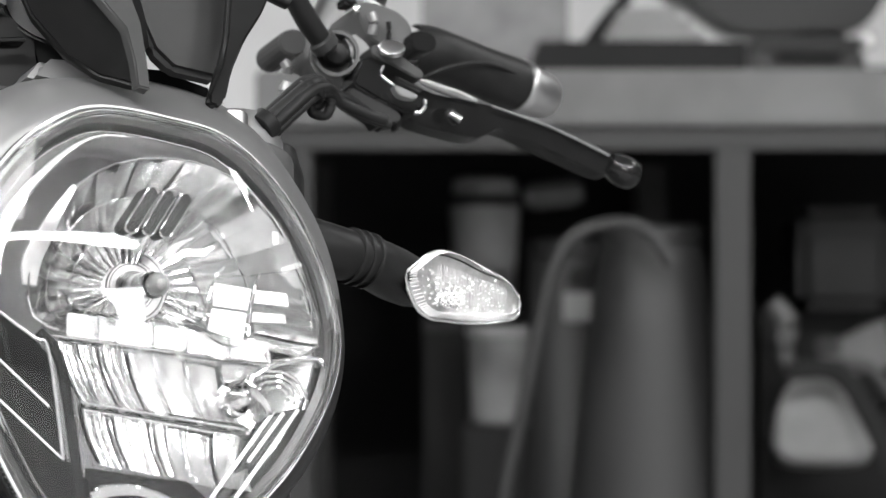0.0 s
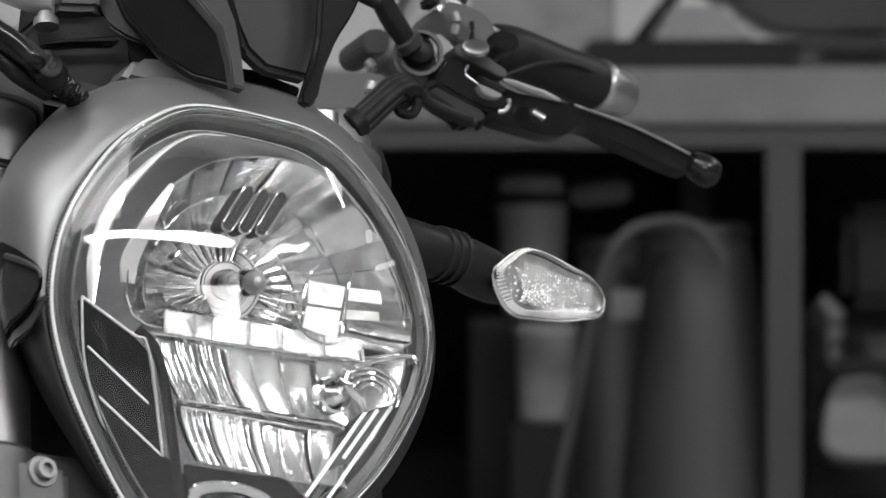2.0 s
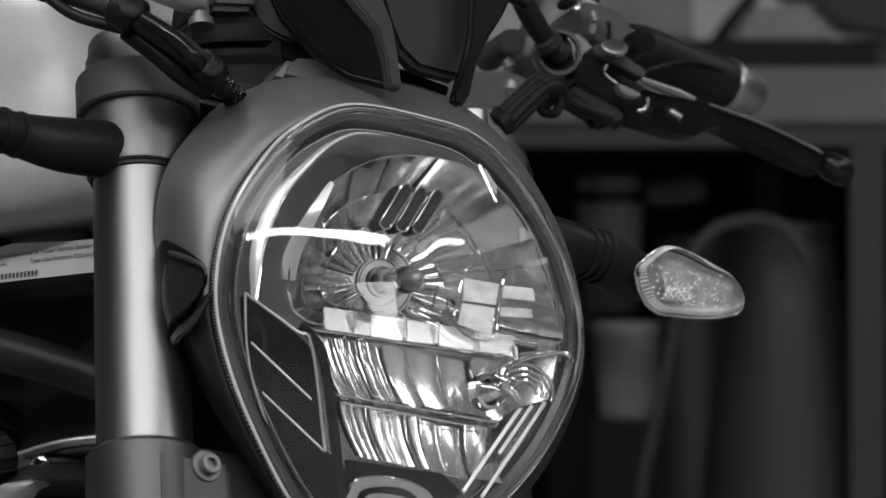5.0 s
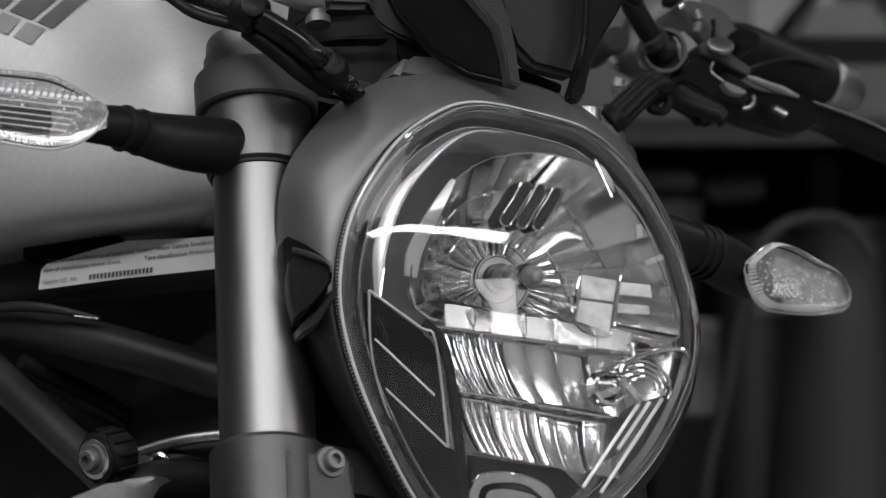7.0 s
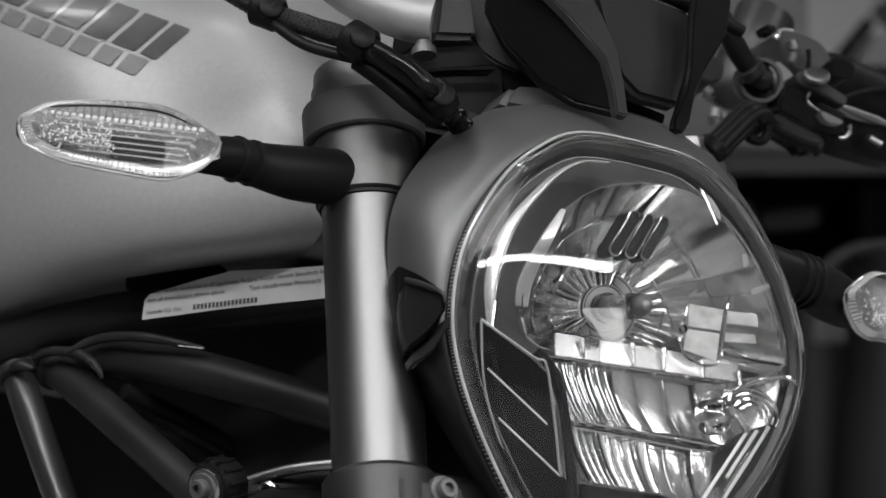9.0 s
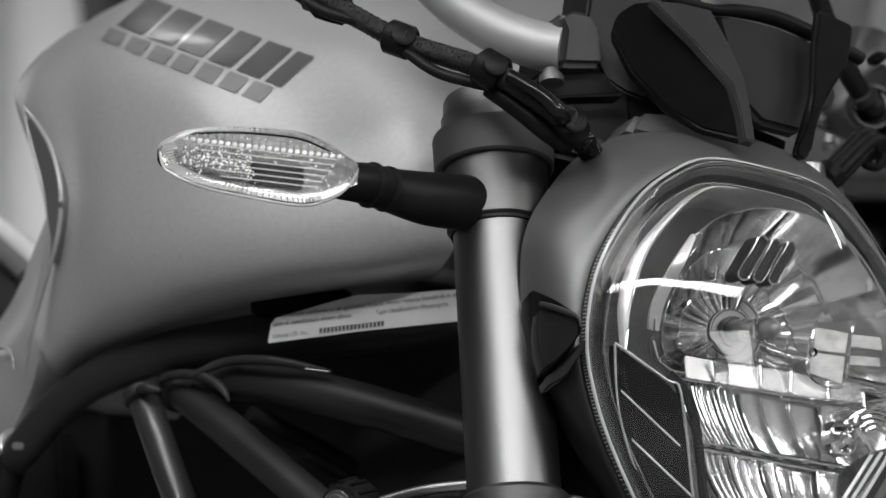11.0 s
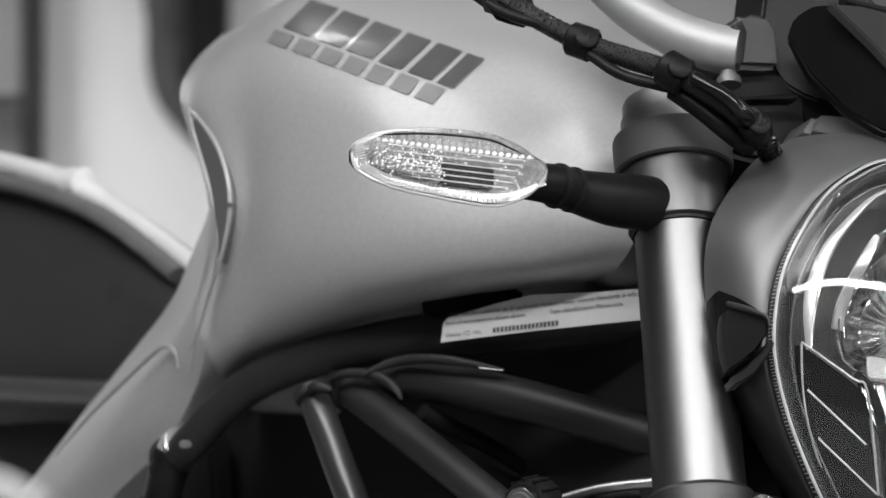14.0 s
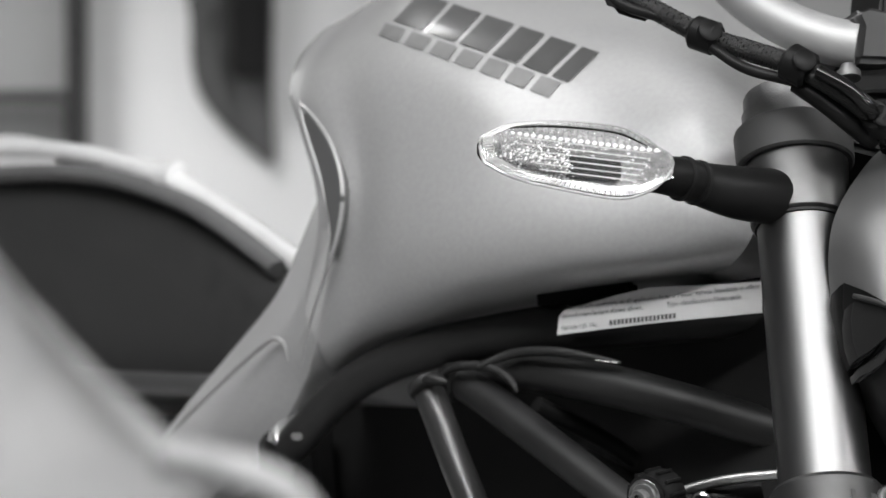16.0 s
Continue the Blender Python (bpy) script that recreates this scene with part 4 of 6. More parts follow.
# Drops p onto the tank along a fixed line of sight from the camera.
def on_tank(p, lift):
    view_eye = Vector((-0.18, -0.06, 0.8))
    way = (p - view_eye).normalized()
    hit, nor, i, d = TANKTREE.ray_cast(view_eye, way)
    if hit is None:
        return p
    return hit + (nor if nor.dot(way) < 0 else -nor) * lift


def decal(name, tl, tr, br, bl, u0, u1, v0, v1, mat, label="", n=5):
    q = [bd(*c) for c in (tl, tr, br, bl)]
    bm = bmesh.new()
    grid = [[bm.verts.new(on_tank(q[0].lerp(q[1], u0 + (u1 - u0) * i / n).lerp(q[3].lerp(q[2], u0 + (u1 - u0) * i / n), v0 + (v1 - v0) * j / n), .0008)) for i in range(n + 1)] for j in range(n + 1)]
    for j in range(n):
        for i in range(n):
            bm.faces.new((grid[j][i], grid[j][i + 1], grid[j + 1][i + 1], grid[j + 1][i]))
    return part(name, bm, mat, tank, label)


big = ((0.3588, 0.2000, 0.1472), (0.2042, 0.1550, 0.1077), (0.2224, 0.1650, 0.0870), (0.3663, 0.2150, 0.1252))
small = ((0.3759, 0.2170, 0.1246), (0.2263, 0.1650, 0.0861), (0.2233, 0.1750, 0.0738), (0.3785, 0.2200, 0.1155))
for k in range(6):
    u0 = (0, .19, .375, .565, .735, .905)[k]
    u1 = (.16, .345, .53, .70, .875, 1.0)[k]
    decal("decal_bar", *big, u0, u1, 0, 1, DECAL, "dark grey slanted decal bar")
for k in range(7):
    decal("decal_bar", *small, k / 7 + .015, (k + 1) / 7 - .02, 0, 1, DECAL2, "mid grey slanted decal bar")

# knee recess as a flat plate with its shade painted in, and beaded edges
knee_l = [bd(*q) for q in ((0.4222, 0.2460, 0.0655), (0.4089, 0.2450, 0.0463), (0.3908, 0.2430, 0.0227), (0.3770, 0.2400, -0.0003), (0.3703, 0.2370, -0.0192), (0.3703, 0.2340, -0.0378))]
knee_r = [bd(*q) for q in ((0.4222, 0.2460, 0.0655), (0.3965, 0.2460, 0.0527), (0.3711, 0.2450, 0.0340), (0.3515, 0.2445, 0.0097), (0.3512, 0.2407, -0.0145), (0.3617, 0.2368, -0.0392))]
part("knee_shade_plate", slab(spline(knee_r, 4) + spline(knee_l, 4)[::-1][1:-1], RIGHT, .006, 0), KNEE, tank, "dark flat plate standing in for the knee recess shade")
part("edge_bead", pipe(spline(knee_r + [bd(*q) for q in ((0.3797, 0.2308, -0.0602), (0.3989, 0.2238, -0.0859), (0.4136, 0.2160, -0.1117))], 5), [.0007, .0014, .0016, .0017, .0016, .0014, .0012, .0010, .0005], 8), PAINT, tank)
part("edge_bead", pipe(spline(knee_l + [bd(*q) for q in ((0.3882, 0.2270, -0.0672), (0.4147, 0.2190, -0.0968))], 5), [.0007, .0013, .0014, .0014, .0014, .0012, .0008, .0004], 8), PAINT, tank)

# tail panel under the seat
def ribbon(path, mat, name, parent, label=""):
    """A panel from rows of (upper edge, middle, lower edge), thickened."""
    rows = [spline(r, 4) for r in path]
    cols = [spline([r[k] for r in rows], 5) for k in range(len(rows[0]))]
    inner = [[q - RIGHT * .02 for q in c] for c in cols]
    bm = bmesh.new()
    skin(bm, [[c[i] for c in cols] + [c[i] for c in reversed(inner)] for i in range(len(cols[0]))])
    return part(name, bm, mat, parent, label)


def bds(*rows):
    return [bd(*r) for r in rows]


side_cover = ribbon([bds((0.4781, 0.1850, 0.0161), (0.4412, 0.2000, -0.0056), (0.4244, 0.2050, -0.0227)), bds((0.4963, 0.1850, -0.0218), (0.4338, 0.2050, -0.0422), (0.4073, 0.2100, -0.0550)), bds((0.5161, 0.1850, -0.0560), (0.4406, 0.2100, -0.0784), (0.4052, 0.2130, -0.1021)),
                     bds((0.5729, 0.1800, -0.0939), (0.4737, 0.2100, -0.1121), (0.4262, 0.2050, -0.1242)), bds((0.6278, 0.1800, -0.1359), (0.5135, 0.2100, -0.1525), (0.4635, 0.2000, -0.1593)), bds((0.6836, 0.1800, -0.1812), (0.5872, 0.2000, -0.1913), (0.5275, 0.1950, -0.1923)), bds((0.7849, 0.1700, -0.2412), (0.6867, 0.1900, -0.2435), (0.6251, 0.1850, -0.2396))], PAINT, "side_cover", bike, "silver side cover below the seat")
part("cover_bead", pipe(spline(bds((0.6227, 0.2000, -0.1714), (0.5780, 0.2060, -0.1479), (0.5179, 0.2130, -0.1205), (0.4699, 0.2155, -0.0973), (0.4527, 0.2160, -0.0930), (0.4407, 0.2160, -0.0972), (0.4362, 0.2140, -0.1078)), 5), [.0006, .0014, .0016, .0016, .0016, .0012, .0004], 8), PAINT, side_cover)
part("cover_edge", pipe(spline(bds((0.3777, 0.2050, -0.1291), (0.4151, 0.2000, -0.1367), (0.4795, 0.1950, -0.1629), (0.5764, 0.1900, -0.2015), (0.6735, 0.1800, -0.2330)), 4), .0045, 10), PAINT, side_cover)

# Added black sheet: hides the floor where the bike is in deep shade.
part("under_shade_sheet", slab(bds((1.0931, 0.1000, -0.1465), (0.8289, 0.1000, -0.1332), (0.5851, 0.1000, -0.1338), (0.5091, 0.1000, -0.2890), (1.0203, 0.1000, -0.3255)), RIGHT, .02, .004), VOID, bike, "added black sheet for the shade under the side cover")
# seat and tail behind the tank
seat_rows = []
for t_, b_ in (((0.6068, 0.0800, -0.0353), (0.5712, 0.0900, -0.0999)), ((0.6900, 0.0850, -0.0055), (0.6349, 0.1000, -0.1017)), ((0.7861, 0.0850, 0.0247), (0.7189, 0.1000, -0.1030)), ((0.8858, 0.0850, 0.0511), (0.8070, 0.1000, -0.1043)), ((1.0409, 0.0850, 0.0778), (0.9476, 0.1000, -0.1063)), ((1.2017, 0.0850, 0.0854), (1.0993, 0.1000, -0.1085)), ((1.3730, 0.0850, 0.0858), (1.2635, 0.1000, -0.1109))):
    (s0, w0, h0), (s1, w1, h1) = t_, b_
    half = [(s0, 0.0, h0 - .05), (s0, w0 * .6, h0 - .03), (s0, w0, h0 - .006), ((s0 + s1) / 2, (w0 + w1) / 2 + .012, (h0 + h1) / 2), (s1, w1, h1), (s1, w1 * .6, h1 - .02)]
    half = [Vector(q) for q in spline(half, 4)]
    seat_rows.append([bd(*q) for q in half] + [bd(q.x, -q.y, q.z - .055) for q in reversed(half[1:])])
bm = bmesh.new()
skin(bm, seat_rows)
seat = part("seat", bm, SEATM, bike, "black padded seat with a pale rim")
part("seat_rim", pipe(spline(bds((0.6328, 0.0860, -0.0243), (0.6949, 0.0880, -0.0008), (0.7781, 0.0900, 0.0267), (0.8780, 0.0900, 0.0545), (0.9802, 0.0900, 0.0734), (1.0854, 0.0900, 0.0855), (1.1935, 0.0900, 0.0901), (1.3294, 0.0900, 0.0912)), 5), [.008, .009, .0095, .0105, .009, .0085, .0085, .0085], 14), PALEPAINT, seat, "pale seat rim")
part("rim_knot", turned([(-.012, .004), (-.01, .012), (.01, .013), (.012, .004)], bd(*(0.8707, 0.0920, 0.0571)), BACK, 18), PALEPAINT, seat)
part("tail_cover", slab(bds((1.0747, 0.0950, 0.0880), (1.1222, 0.0950, 0.0980), (1.1668, 0.0950, 0.1031), (1.2790, 0.0950, 0.1063), (1.3715, 0.0950, 0.1046), (1.3526, 0.0950, 0.0572), (1.1737, 0.0950, 0.0636), (1.0711, 0.0950, 0.0665)), RIGHT, .03, .006), PALEPAINT, seat, "pale tail cover")
part("seat_piping", pipe(spline(bds((0.6706, 0.0940, -0.0195), (0.7602, 0.0980, 0.0141), (0.8393, 0.0980, 0.0364), (0.9597, 0.0980, 0.0570), (1.0835, 0.0980, 0.0653), (1.2800, 0.0980, 0.0660)), 5), .0125, 12, flat=.6), DARKSEAT, seat)
part("tail_panel", pipe(spline(bds((0.6459, 0.1300, -0.1164), (0.7230, 0.1300, -0.1160), (0.8407, 0.1300, -0.1153), (0.9767, 0.1300, -0.1138), (1.1659, 0.1300, -0.1147)), 4), .013, 12, flat=.8), TAILM, bike, "grey tail panel")

# ---- frame ----
def btube(name, pts, r, mat, label="", n=18):
    return part(name, pipe(spline(bds(*pts), 5), r, n), mat, bike, label)


main = btube("frame_tube", ((0.4369, 0.2050, -0.1679), (0.4126, 0.2067, -0.1559), (0.3891, 0.2023, -0.1327), (0.3574, 0.1940, -0.1104), (0.3145, 0.1789, -0.0920), (0.2638, 0.1557, -0.0778), (0.2169, 0.1224, -0.0648), (0.1680, 0.0910, -0.0530), (0.1215, 0.0634, -0.0420), (0.0772, 0.0268, -0.0277)), [.0125, .0125, .0125, .013, .0135, .015, .017, .018, .018, .018], FRAME, "dark grey welded frame tube")
btube("frame_tube", ((0.2857, 0.1625, -0.1099), (0.2492, 0.1560, -0.1022), (0.2068, 0.1395, -0.1024), (0.1554, 0.1117, -0.1077), (0.0895, 0.0678, -0.1198), (0.0403, 0.0363, -0.1292)), [.010, .0125, .0135, .0135, .013, .013], FRAME, "dark grey welded frame tube")
btube("frame_tube", ((0.2978, 0.1684, -0.1088), (0.2663, 0.1688, -0.1170), (0.1885, 0.1601, -0.1486), (0.0885, 0.1413, -0.1934), (0.0307, 0.1344, -0.2187)), .0118, FRAME, "dark grey welded frame tube")
btube("frame_tube", ((0.2894, 0.1944, -0.1177), (0.2778, 0.1913, -0.1322), (0.2598, 0.1811, -0.1652), (0.2330, 0.1678, -0.2096), (0.2135, 0.1608, -0.2438)), .0105, FRAME2, "grey welded frame tube")
for q, ax_, r in (((0.2831, 0.1962, -0.1194), (0.2698, 0.1930, -0.1379), .0115), ((0.2828, 0.1704, -0.1120), (0.2362, 0.1681, -0.1274), .0128)):
    p0, p1 = bd(*q), bd(*ax_)
    part("weld_bead", turned([(-.004, r * .9), (-.003, r * 1.1), (0, r * 1.16), (.003, r * 1.1), (.004, r * .9)], p0, p1 - p0, 22), FRAME, main)
for row in (((0.2795, 0.2038, -0.1178), (0.2680, 0.2026, -0.1155), (0.2591, 0.1971, -0.1162)), ((0.2815, 0.1876, -0.1105), (0.2640, 0.1856, -0.1039), (0.2424, 0.1775, -0.1030), (0.2247, 0.1722, -0.1095), (0.2181, 0.1693, -0.1173)), ((0.2460, 0.1837, -0.1040), (0.2299, 0.1700, -0.0926), (0.1946, 0.1586, -0.0888), (0.1612, 0.1327, -0.0908))):
    part("weld_seam", pipe(spline(bds(*row), 5), [.0012, .0032, .0034, .0030, .0010], 10), FRAME, main)
# Thin bright rods painted in as glints on the welds.
part("weld_glint", pipe(bds((0.1719, 0.1449, -0.0916), (0.1592, 0.1348, -0.0914)), [.0004, .0013, .0013, .0003], 8), STEEL, main)
part("weld_glint", pipe(bds((0.2262, 0.1782, -0.1072), (0.2126, 0.1757, -0.1154)), [.0003, .0010, .0010, .0003], 8), STEEL, main)
part("tank_pad", slab(bds((0.2275, 0.1620, -0.0497), (0.1817, 0.1248, -0.0356), (0.1777, 0.1247, -0.0456), (0.2043, 0.1497, -0.0564), (0.2232, 0.1618, -0.0609)), RIGHT, .012, .002), PANELB, bike, "black rubber tank pad")
joint = part("frame_joint", turned([(-.014, .010), (-.012, .0135), (-.006, .0135), (-.005, .0125), (-.001, .0125), (0, .0138), (.008, .0138), (.009, .011)], bd(*(0.4379, 0.2050, -0.1653)), bd(*(0.4126, 0.2067, -0.1559)) - bd(*(0.4369, 0.2050, -0.1679)), 26), RUBBER, bike, "ribbed black frame joint")
for k in (-.009, -.003, .004):
    part("joint_ring", turned([(k, .0138), (k + .0006, .0152), (k + .0026, .0152), (k + .0032, .0138)], bd(*(0.4379, 0.2050, -0.1653)), bd(*(0.4126, 0.2067, -0.1559)) - bd(*(0.4369, 0.2050, -0.1679)), 26), STEELD if k > 0 else RUBBER, joint)
boot = part("frame_boot", turned([(0, .0125), (.006, .0140), (.010, .0126), (.016, .0140), (.020, .0126), (.05, .0130)], (-0.4320, 2.6320, 0.7014), Vector((-0.4410, 2.6400, 0.6608)) - Vector((-0.4320, 2.6320, 0.7014)), 26), RUBBER, bike, "ribbed black rubber boot")
part("boot_ring", turned([(-.003, .0128), (-.002, .0142), (.002, .0142), (.003, .0128)], (-0.4256, 2.6280, 0.7035), bd(*(0.4120, 0.2070, -0.1559)) - bd(*(0.4369, 0.2050, -0.1679)), 26), STEELD, boot, "bright steel ring")
part("joint_clip", block(.008, .006, .005, Matrix.Translation(bd(*(0.3893, 0.2250, -0.1602))), .001), STEEL, joint)

# label on the frame tube
L = bds((0.1987, 0.1588, -0.0779), (0.2001, 0.1585, -0.0654), (0.1978, 0.1565, -0.0613), (0.1707, 0.1339, -0.0499), (0.1502, 0.1249, -0.0425), (0.1128, 0.1102, -0.0373), (0.0773, 0.0944, -0.0316), (0.0724, 0.0943, -0.0512), (0.1457, 0.1259, -0.0658))
outn = (L[0] - L[7]).cross(L[6] - L[7]).normalized()
if outn.dot(RIGHT) < 0:
    outn = -outn
L = [q - outn * (q - L[7]).dot(outn) for q in L]
label_ob = part("maker_label", slab(L, outn, .0012, 0), LABEL, bike, "white printed vehicle label", False)
lx, ly = (L[7] - L[0]).normalized(), None
ly = outn.cross(lx).normalized()
LM = Matrix((lx, ly, outn)).transposed().to_4x4()


def words(text, u, v, size):
    cu = bpy.data.curves.new("print", "FONT")
    cu.body, cu.size, cu.extrude = text, size, 0.00005
    ob = new("print", cu)
    ob.data.materials.append(INK)
    ob.parent = label_ob
    ob.matrix_basis = Matrix.Translation(L[0] + lx * u + ly * v + outn * .0006) @ LM
    return ob


words("Vehicle I.D. No.", .003, .0025, .0042)
words("date of manufacture shown above.              Type classification: Motorcycle", .003, .0105, .0042)
words("This vehicle conforms to all applicable Federal Motor Vehicle Standards in effect", .006, .0158, .0042)
for k in range(17):
    o = L[0] + lx * (.038 + .0028 * k) + ly * .0022 + outn * .0007
    part("print_bar", slab([o, o + lx * .0019, o + lx * .0019 + ly * .0034, o + ly * .0034], outn, .0002), INK, label_ob, "", False)

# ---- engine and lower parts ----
# Engine and airbox blocks: near black, holding the shade behind the frame.
engine = part("engine", block(.78, .13, .40, Matrix.Translation(bd(.46, .0, -.36)) @ Matrix((BACK, RIGHT, UP)).transposed().to_4x4(), .03, 3), VOID, bike, "near-black engine block, deep shade in its colour")
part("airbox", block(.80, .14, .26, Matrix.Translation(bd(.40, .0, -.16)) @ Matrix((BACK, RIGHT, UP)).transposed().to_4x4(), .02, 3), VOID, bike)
part("radiator_hose", pipe(spline([(-0.1834, 2.3537, 0.6780), (-0.1644, 2.3450, 0.6845), (-0.1456, 2.3362, 0.6889), (-0.1203, 2.3275, 0.6919)], 5), .0035, 10), STEELD, bike, "silver cable sleeve")
part("radiator_hose", pipe(spline([(-0.1868, 2.3537, 0.6673), (-0.1617, 2.3537, 0.6733), (-0.1283, 2.3537, 0.6800)], 5), .011, 12), BLACK, bike)
part("clutch_hose", pipe(spline([(-0.1837, 2.3275, 0.6483), (-0.1764, 2.3275, 0.6609), (-0.1605, 2.3362, 0.6650), (-0.1345, 2.3450, 0.6638)], 5), .012, 14), RUBBER, bike)
part("cover_plate", slab([(-0.2356, 2.2925, 0.6506), (-0.1936, 2.2960, 0.6673), (-0.1646, 2.3013, 0.6709), (-0.1799, 2.2960, 0.6634), (-0.1852, 2.2925, 0.6408), (-0.2356, 2.2925, 0.6408)], RIGHT, .02, .003), CAST, bike, "grey engine cover plate")
ax = (Vector((-0.2079, 2.3100, 0.6773)) - Vector((-0.1871, 2.3362, 0.6809))).normalized()
eb = part("engine_mount", turned([(-.022, .012), (-.02, .0155), (-.006, .0155), (-.004, .014), (0, .014)], (-0.2010, 2.3135, 0.6781), ax, 26), RUBBER, bike, "black ribbed engine mount")
part("washer", turned([(0, .0118), (.0015, .0118), (.0022, .0108), (.0022, .008)], (-0.2010, 2.3135, 0.6781), ax, 28), STEEL, eb)
bolt(Vector((-0.2022, 2.3117, 0.6779)), ax, .0062, eb)
for k in range(12):
    a = 2 * math.pi * k / 12
    e1 = ax.orthogonal().normalized()
    e2 = ax.cross(e1)
    c = Vector((-0.2010, 2.3135, 0.6781)) + (e1 * math.cos(a) + e2 * math.sin(a)) * .0158
    part("grip_ridge", pipe([c - ax * .004, c - ax * .019], .0013, 6), RUBBER, eb)
part("hose_clip", pipe(spline([(-0.1702, 2.3415, 0.6767), (-0.1656, 2.3380, 0.6792), (-0.1600, 2.3380, 0.6759), (-0.1549, 2.3415, 0.6720)], 4), .0022, 8), STEEL, bike)
for q in ((-0.2625, 2.4850, 0.7298), (-0.2554, 2.4850, 0.7086)):
    part("inner_hose", pipe(spline([Vector(q), Vector(q) + Vector((.08, .05, -.05)), Vector(q) + Vector((.12, .06, -.14))], 6), .006, 10), RUBBER, bike)
for c, nm in ((fr(.13, .0, -.6), "front_wheel"), (bd(1.2, 0, 0), "rear_wheel")):
    c = Vector((c.x, c.y, .29))
    pts = [c + (AHEAD.cross(SIDE) * 0 + BACK * math.cos(a) + SIDE.cross(BACK) * math.sin(a)) * .235 for a in [2 * math.pi * k / 40 for k in range(40)]]
    wheel = part(nm, pipe(pts, .055, 14, True, up=SIDE), RUBBER, bike, "black tyre on a cast wheel")
    part("rim", pipe([c + (q - c) * .80 for q in pts], .02, 10, True, up=SIDE), CAST, wheel)
    for k in range(5):
        part("spoke", pipe([c, c + (pts[k * 8] - c) * .8], .012, 8), CAST, wheel)
    part("hub", turned([(-.13, .016), (-.05, .016), (-.05, .035), (.05, .035), (.05, .016), (.13, .016)], c, SIDE, 20), CAST, wheel)
part("swing_arm", pipe([bd(.55, .1, -.36), Vector((bd(1.2, .1, 0).x, bd(1.2, .1, 0).y, .3))], .025, 14), FRAME, bike)
part("swing_arm", pipe([bd(.55, -.1, -.36), Vector((bd(1.2, -.1, 0).x, bd(1.2, -.1, 0).y, .3))], .025, 14), FRAME, bike)
stand = bd(.4, -.1, -.42)
part("side_stand", pipe([stand, Vector((stand.x + .14, stand.y + .1, .012))], .012, 12), FRAME, bike)

# ---- bars and controls ----
def ptube(name, pts, r, mat, label="", n=18, parent=None, sp=5):
    return part(name, pipe(spline([Vector(q) for q in pts], sp), r, n), mat, parent or bike, label)


bar = ptube("handlebar", ((-0.1870, 2.4500, 1.0466), (-0.1552, 2.4238, 1.0084), (-0.1309, 2.4062, 0.9839), (-0.1069, 2.3887, 0.9675), (-0.0829, 2.3800, 0.9577), (-0.0664, 2.3765, 0.9546)), [.0125, .013, .0138, .0145, .015, .015], ALUSATIN, "satin silver tapered handlebar", 28)
part("bar_clamp", slab([(-0.0679, 2.3660, 0.9443), (-0.0654, 2.3660, 0.9651), (-0.0695, 2.3660, 0.9748), (-0.0608, 2.3660, 0.9789), (-0.0469, 2.3678, 0.9762), (-0.0417, 2.3695, 0.9652), (-0.0400, 2.3712, 0.9445), (-0.0470, 2.3695, 0.9437)], AHEAD, .05, .006, seg=3), CLAMPU, bike, "dark grey bar clamp")
part("bar_riser", slab([(-0.0830, 2.3800, 0.9347), (-0.0657, 2.3765, 0.9442), (-0.0395, 2.3800, 0.9436), (-0.0237, 2.3835, 0.9347), (-0.0205, 2.3835, 0.8929), (-0.0728, 2.3800, 0.8930)], AHEAD, .05, .004), DARK, bike)
part("bar_riser", slab([(-0.0749, 2.3660, 0.9249), (-0.0595, 2.3643, 0.9269), (-0.0299, 2.3678, 0.9283), (-0.0300, 2.3678, 0.9242), (-0.0595, 2.3643, 0.9241), (-0.0750, 2.3660, 0.9222)], AHEAD, .01, .001), GLOSSBLACK, bike)
bolt(Vector((-0.0732, 2.3660, 0.9367)), STEER, .005, bike)
ptube("handlebar", ((0.1639, 2.6250, 0.9547), (0.1963, 2.6862, 0.9367), (0.2415, 2.7212, 0.9207), (0.2821, 2.7563, 0.9081)), .0112, ALUSATIN, "satin silver tapered handlebar", 20)
grip = ptube("grip", ((0.1918, 2.6862, 0.9374), (0.2112, 2.6985, 0.9328), (0.2415, 2.7212, 0.9218), (0.2653, 2.7405, 0.9135)), [.0165, .0178, .0172, .0172, .018, .0178], RUBBER, "black rubber grip", 24)
ptube("grip_ridge", ((0.1982, 2.6775, 0.9169), (0.2187, 2.6775, 0.9250), (0.2412, 2.6950, 0.9281), (0.2611, 2.7160, 0.9223)), .0014, RUBBER, "", 8, grip)
a0, a1 = Vector((0.2653, 2.7405, 0.9135)), Vector((0.2833, 2.7580, 0.9074))
part("bar_end", turned([(-.006, .0178), (-.004, .0188), (0, .0188), (.0015, .0165), (.004, .0165), ((a1 - a0).length * .8, .0155), ((a1 - a0).length, .0135), ((a1 - a0).length, 0)], a0, a1 - a0, 28), STEELD, bike, "silver bar end weight")
switch = part("switch_housing", slab(spline([(0.1573, 2.6050, 0.9589), (0.1626, 2.6050, 0.9637), (0.1763, 2.6050, 0.9601), (0.1854, 2.6050, 0.9555), (0.1918, 2.6050, 0.9482), (0.1942, 2.6050, 0.9376), (0.1922, 2.6050, 0.9327), (0.1823, 2.6050, 0.9338), (0.1747, 2.6050, 0.9352), (0.1656, 2.6050, 0.9399), (0.1611, 2.6050, 0.9482)], 2, True), AHEAD, .034, .008, seg=3), SWGREY, bike, "grey plastic switch housing")
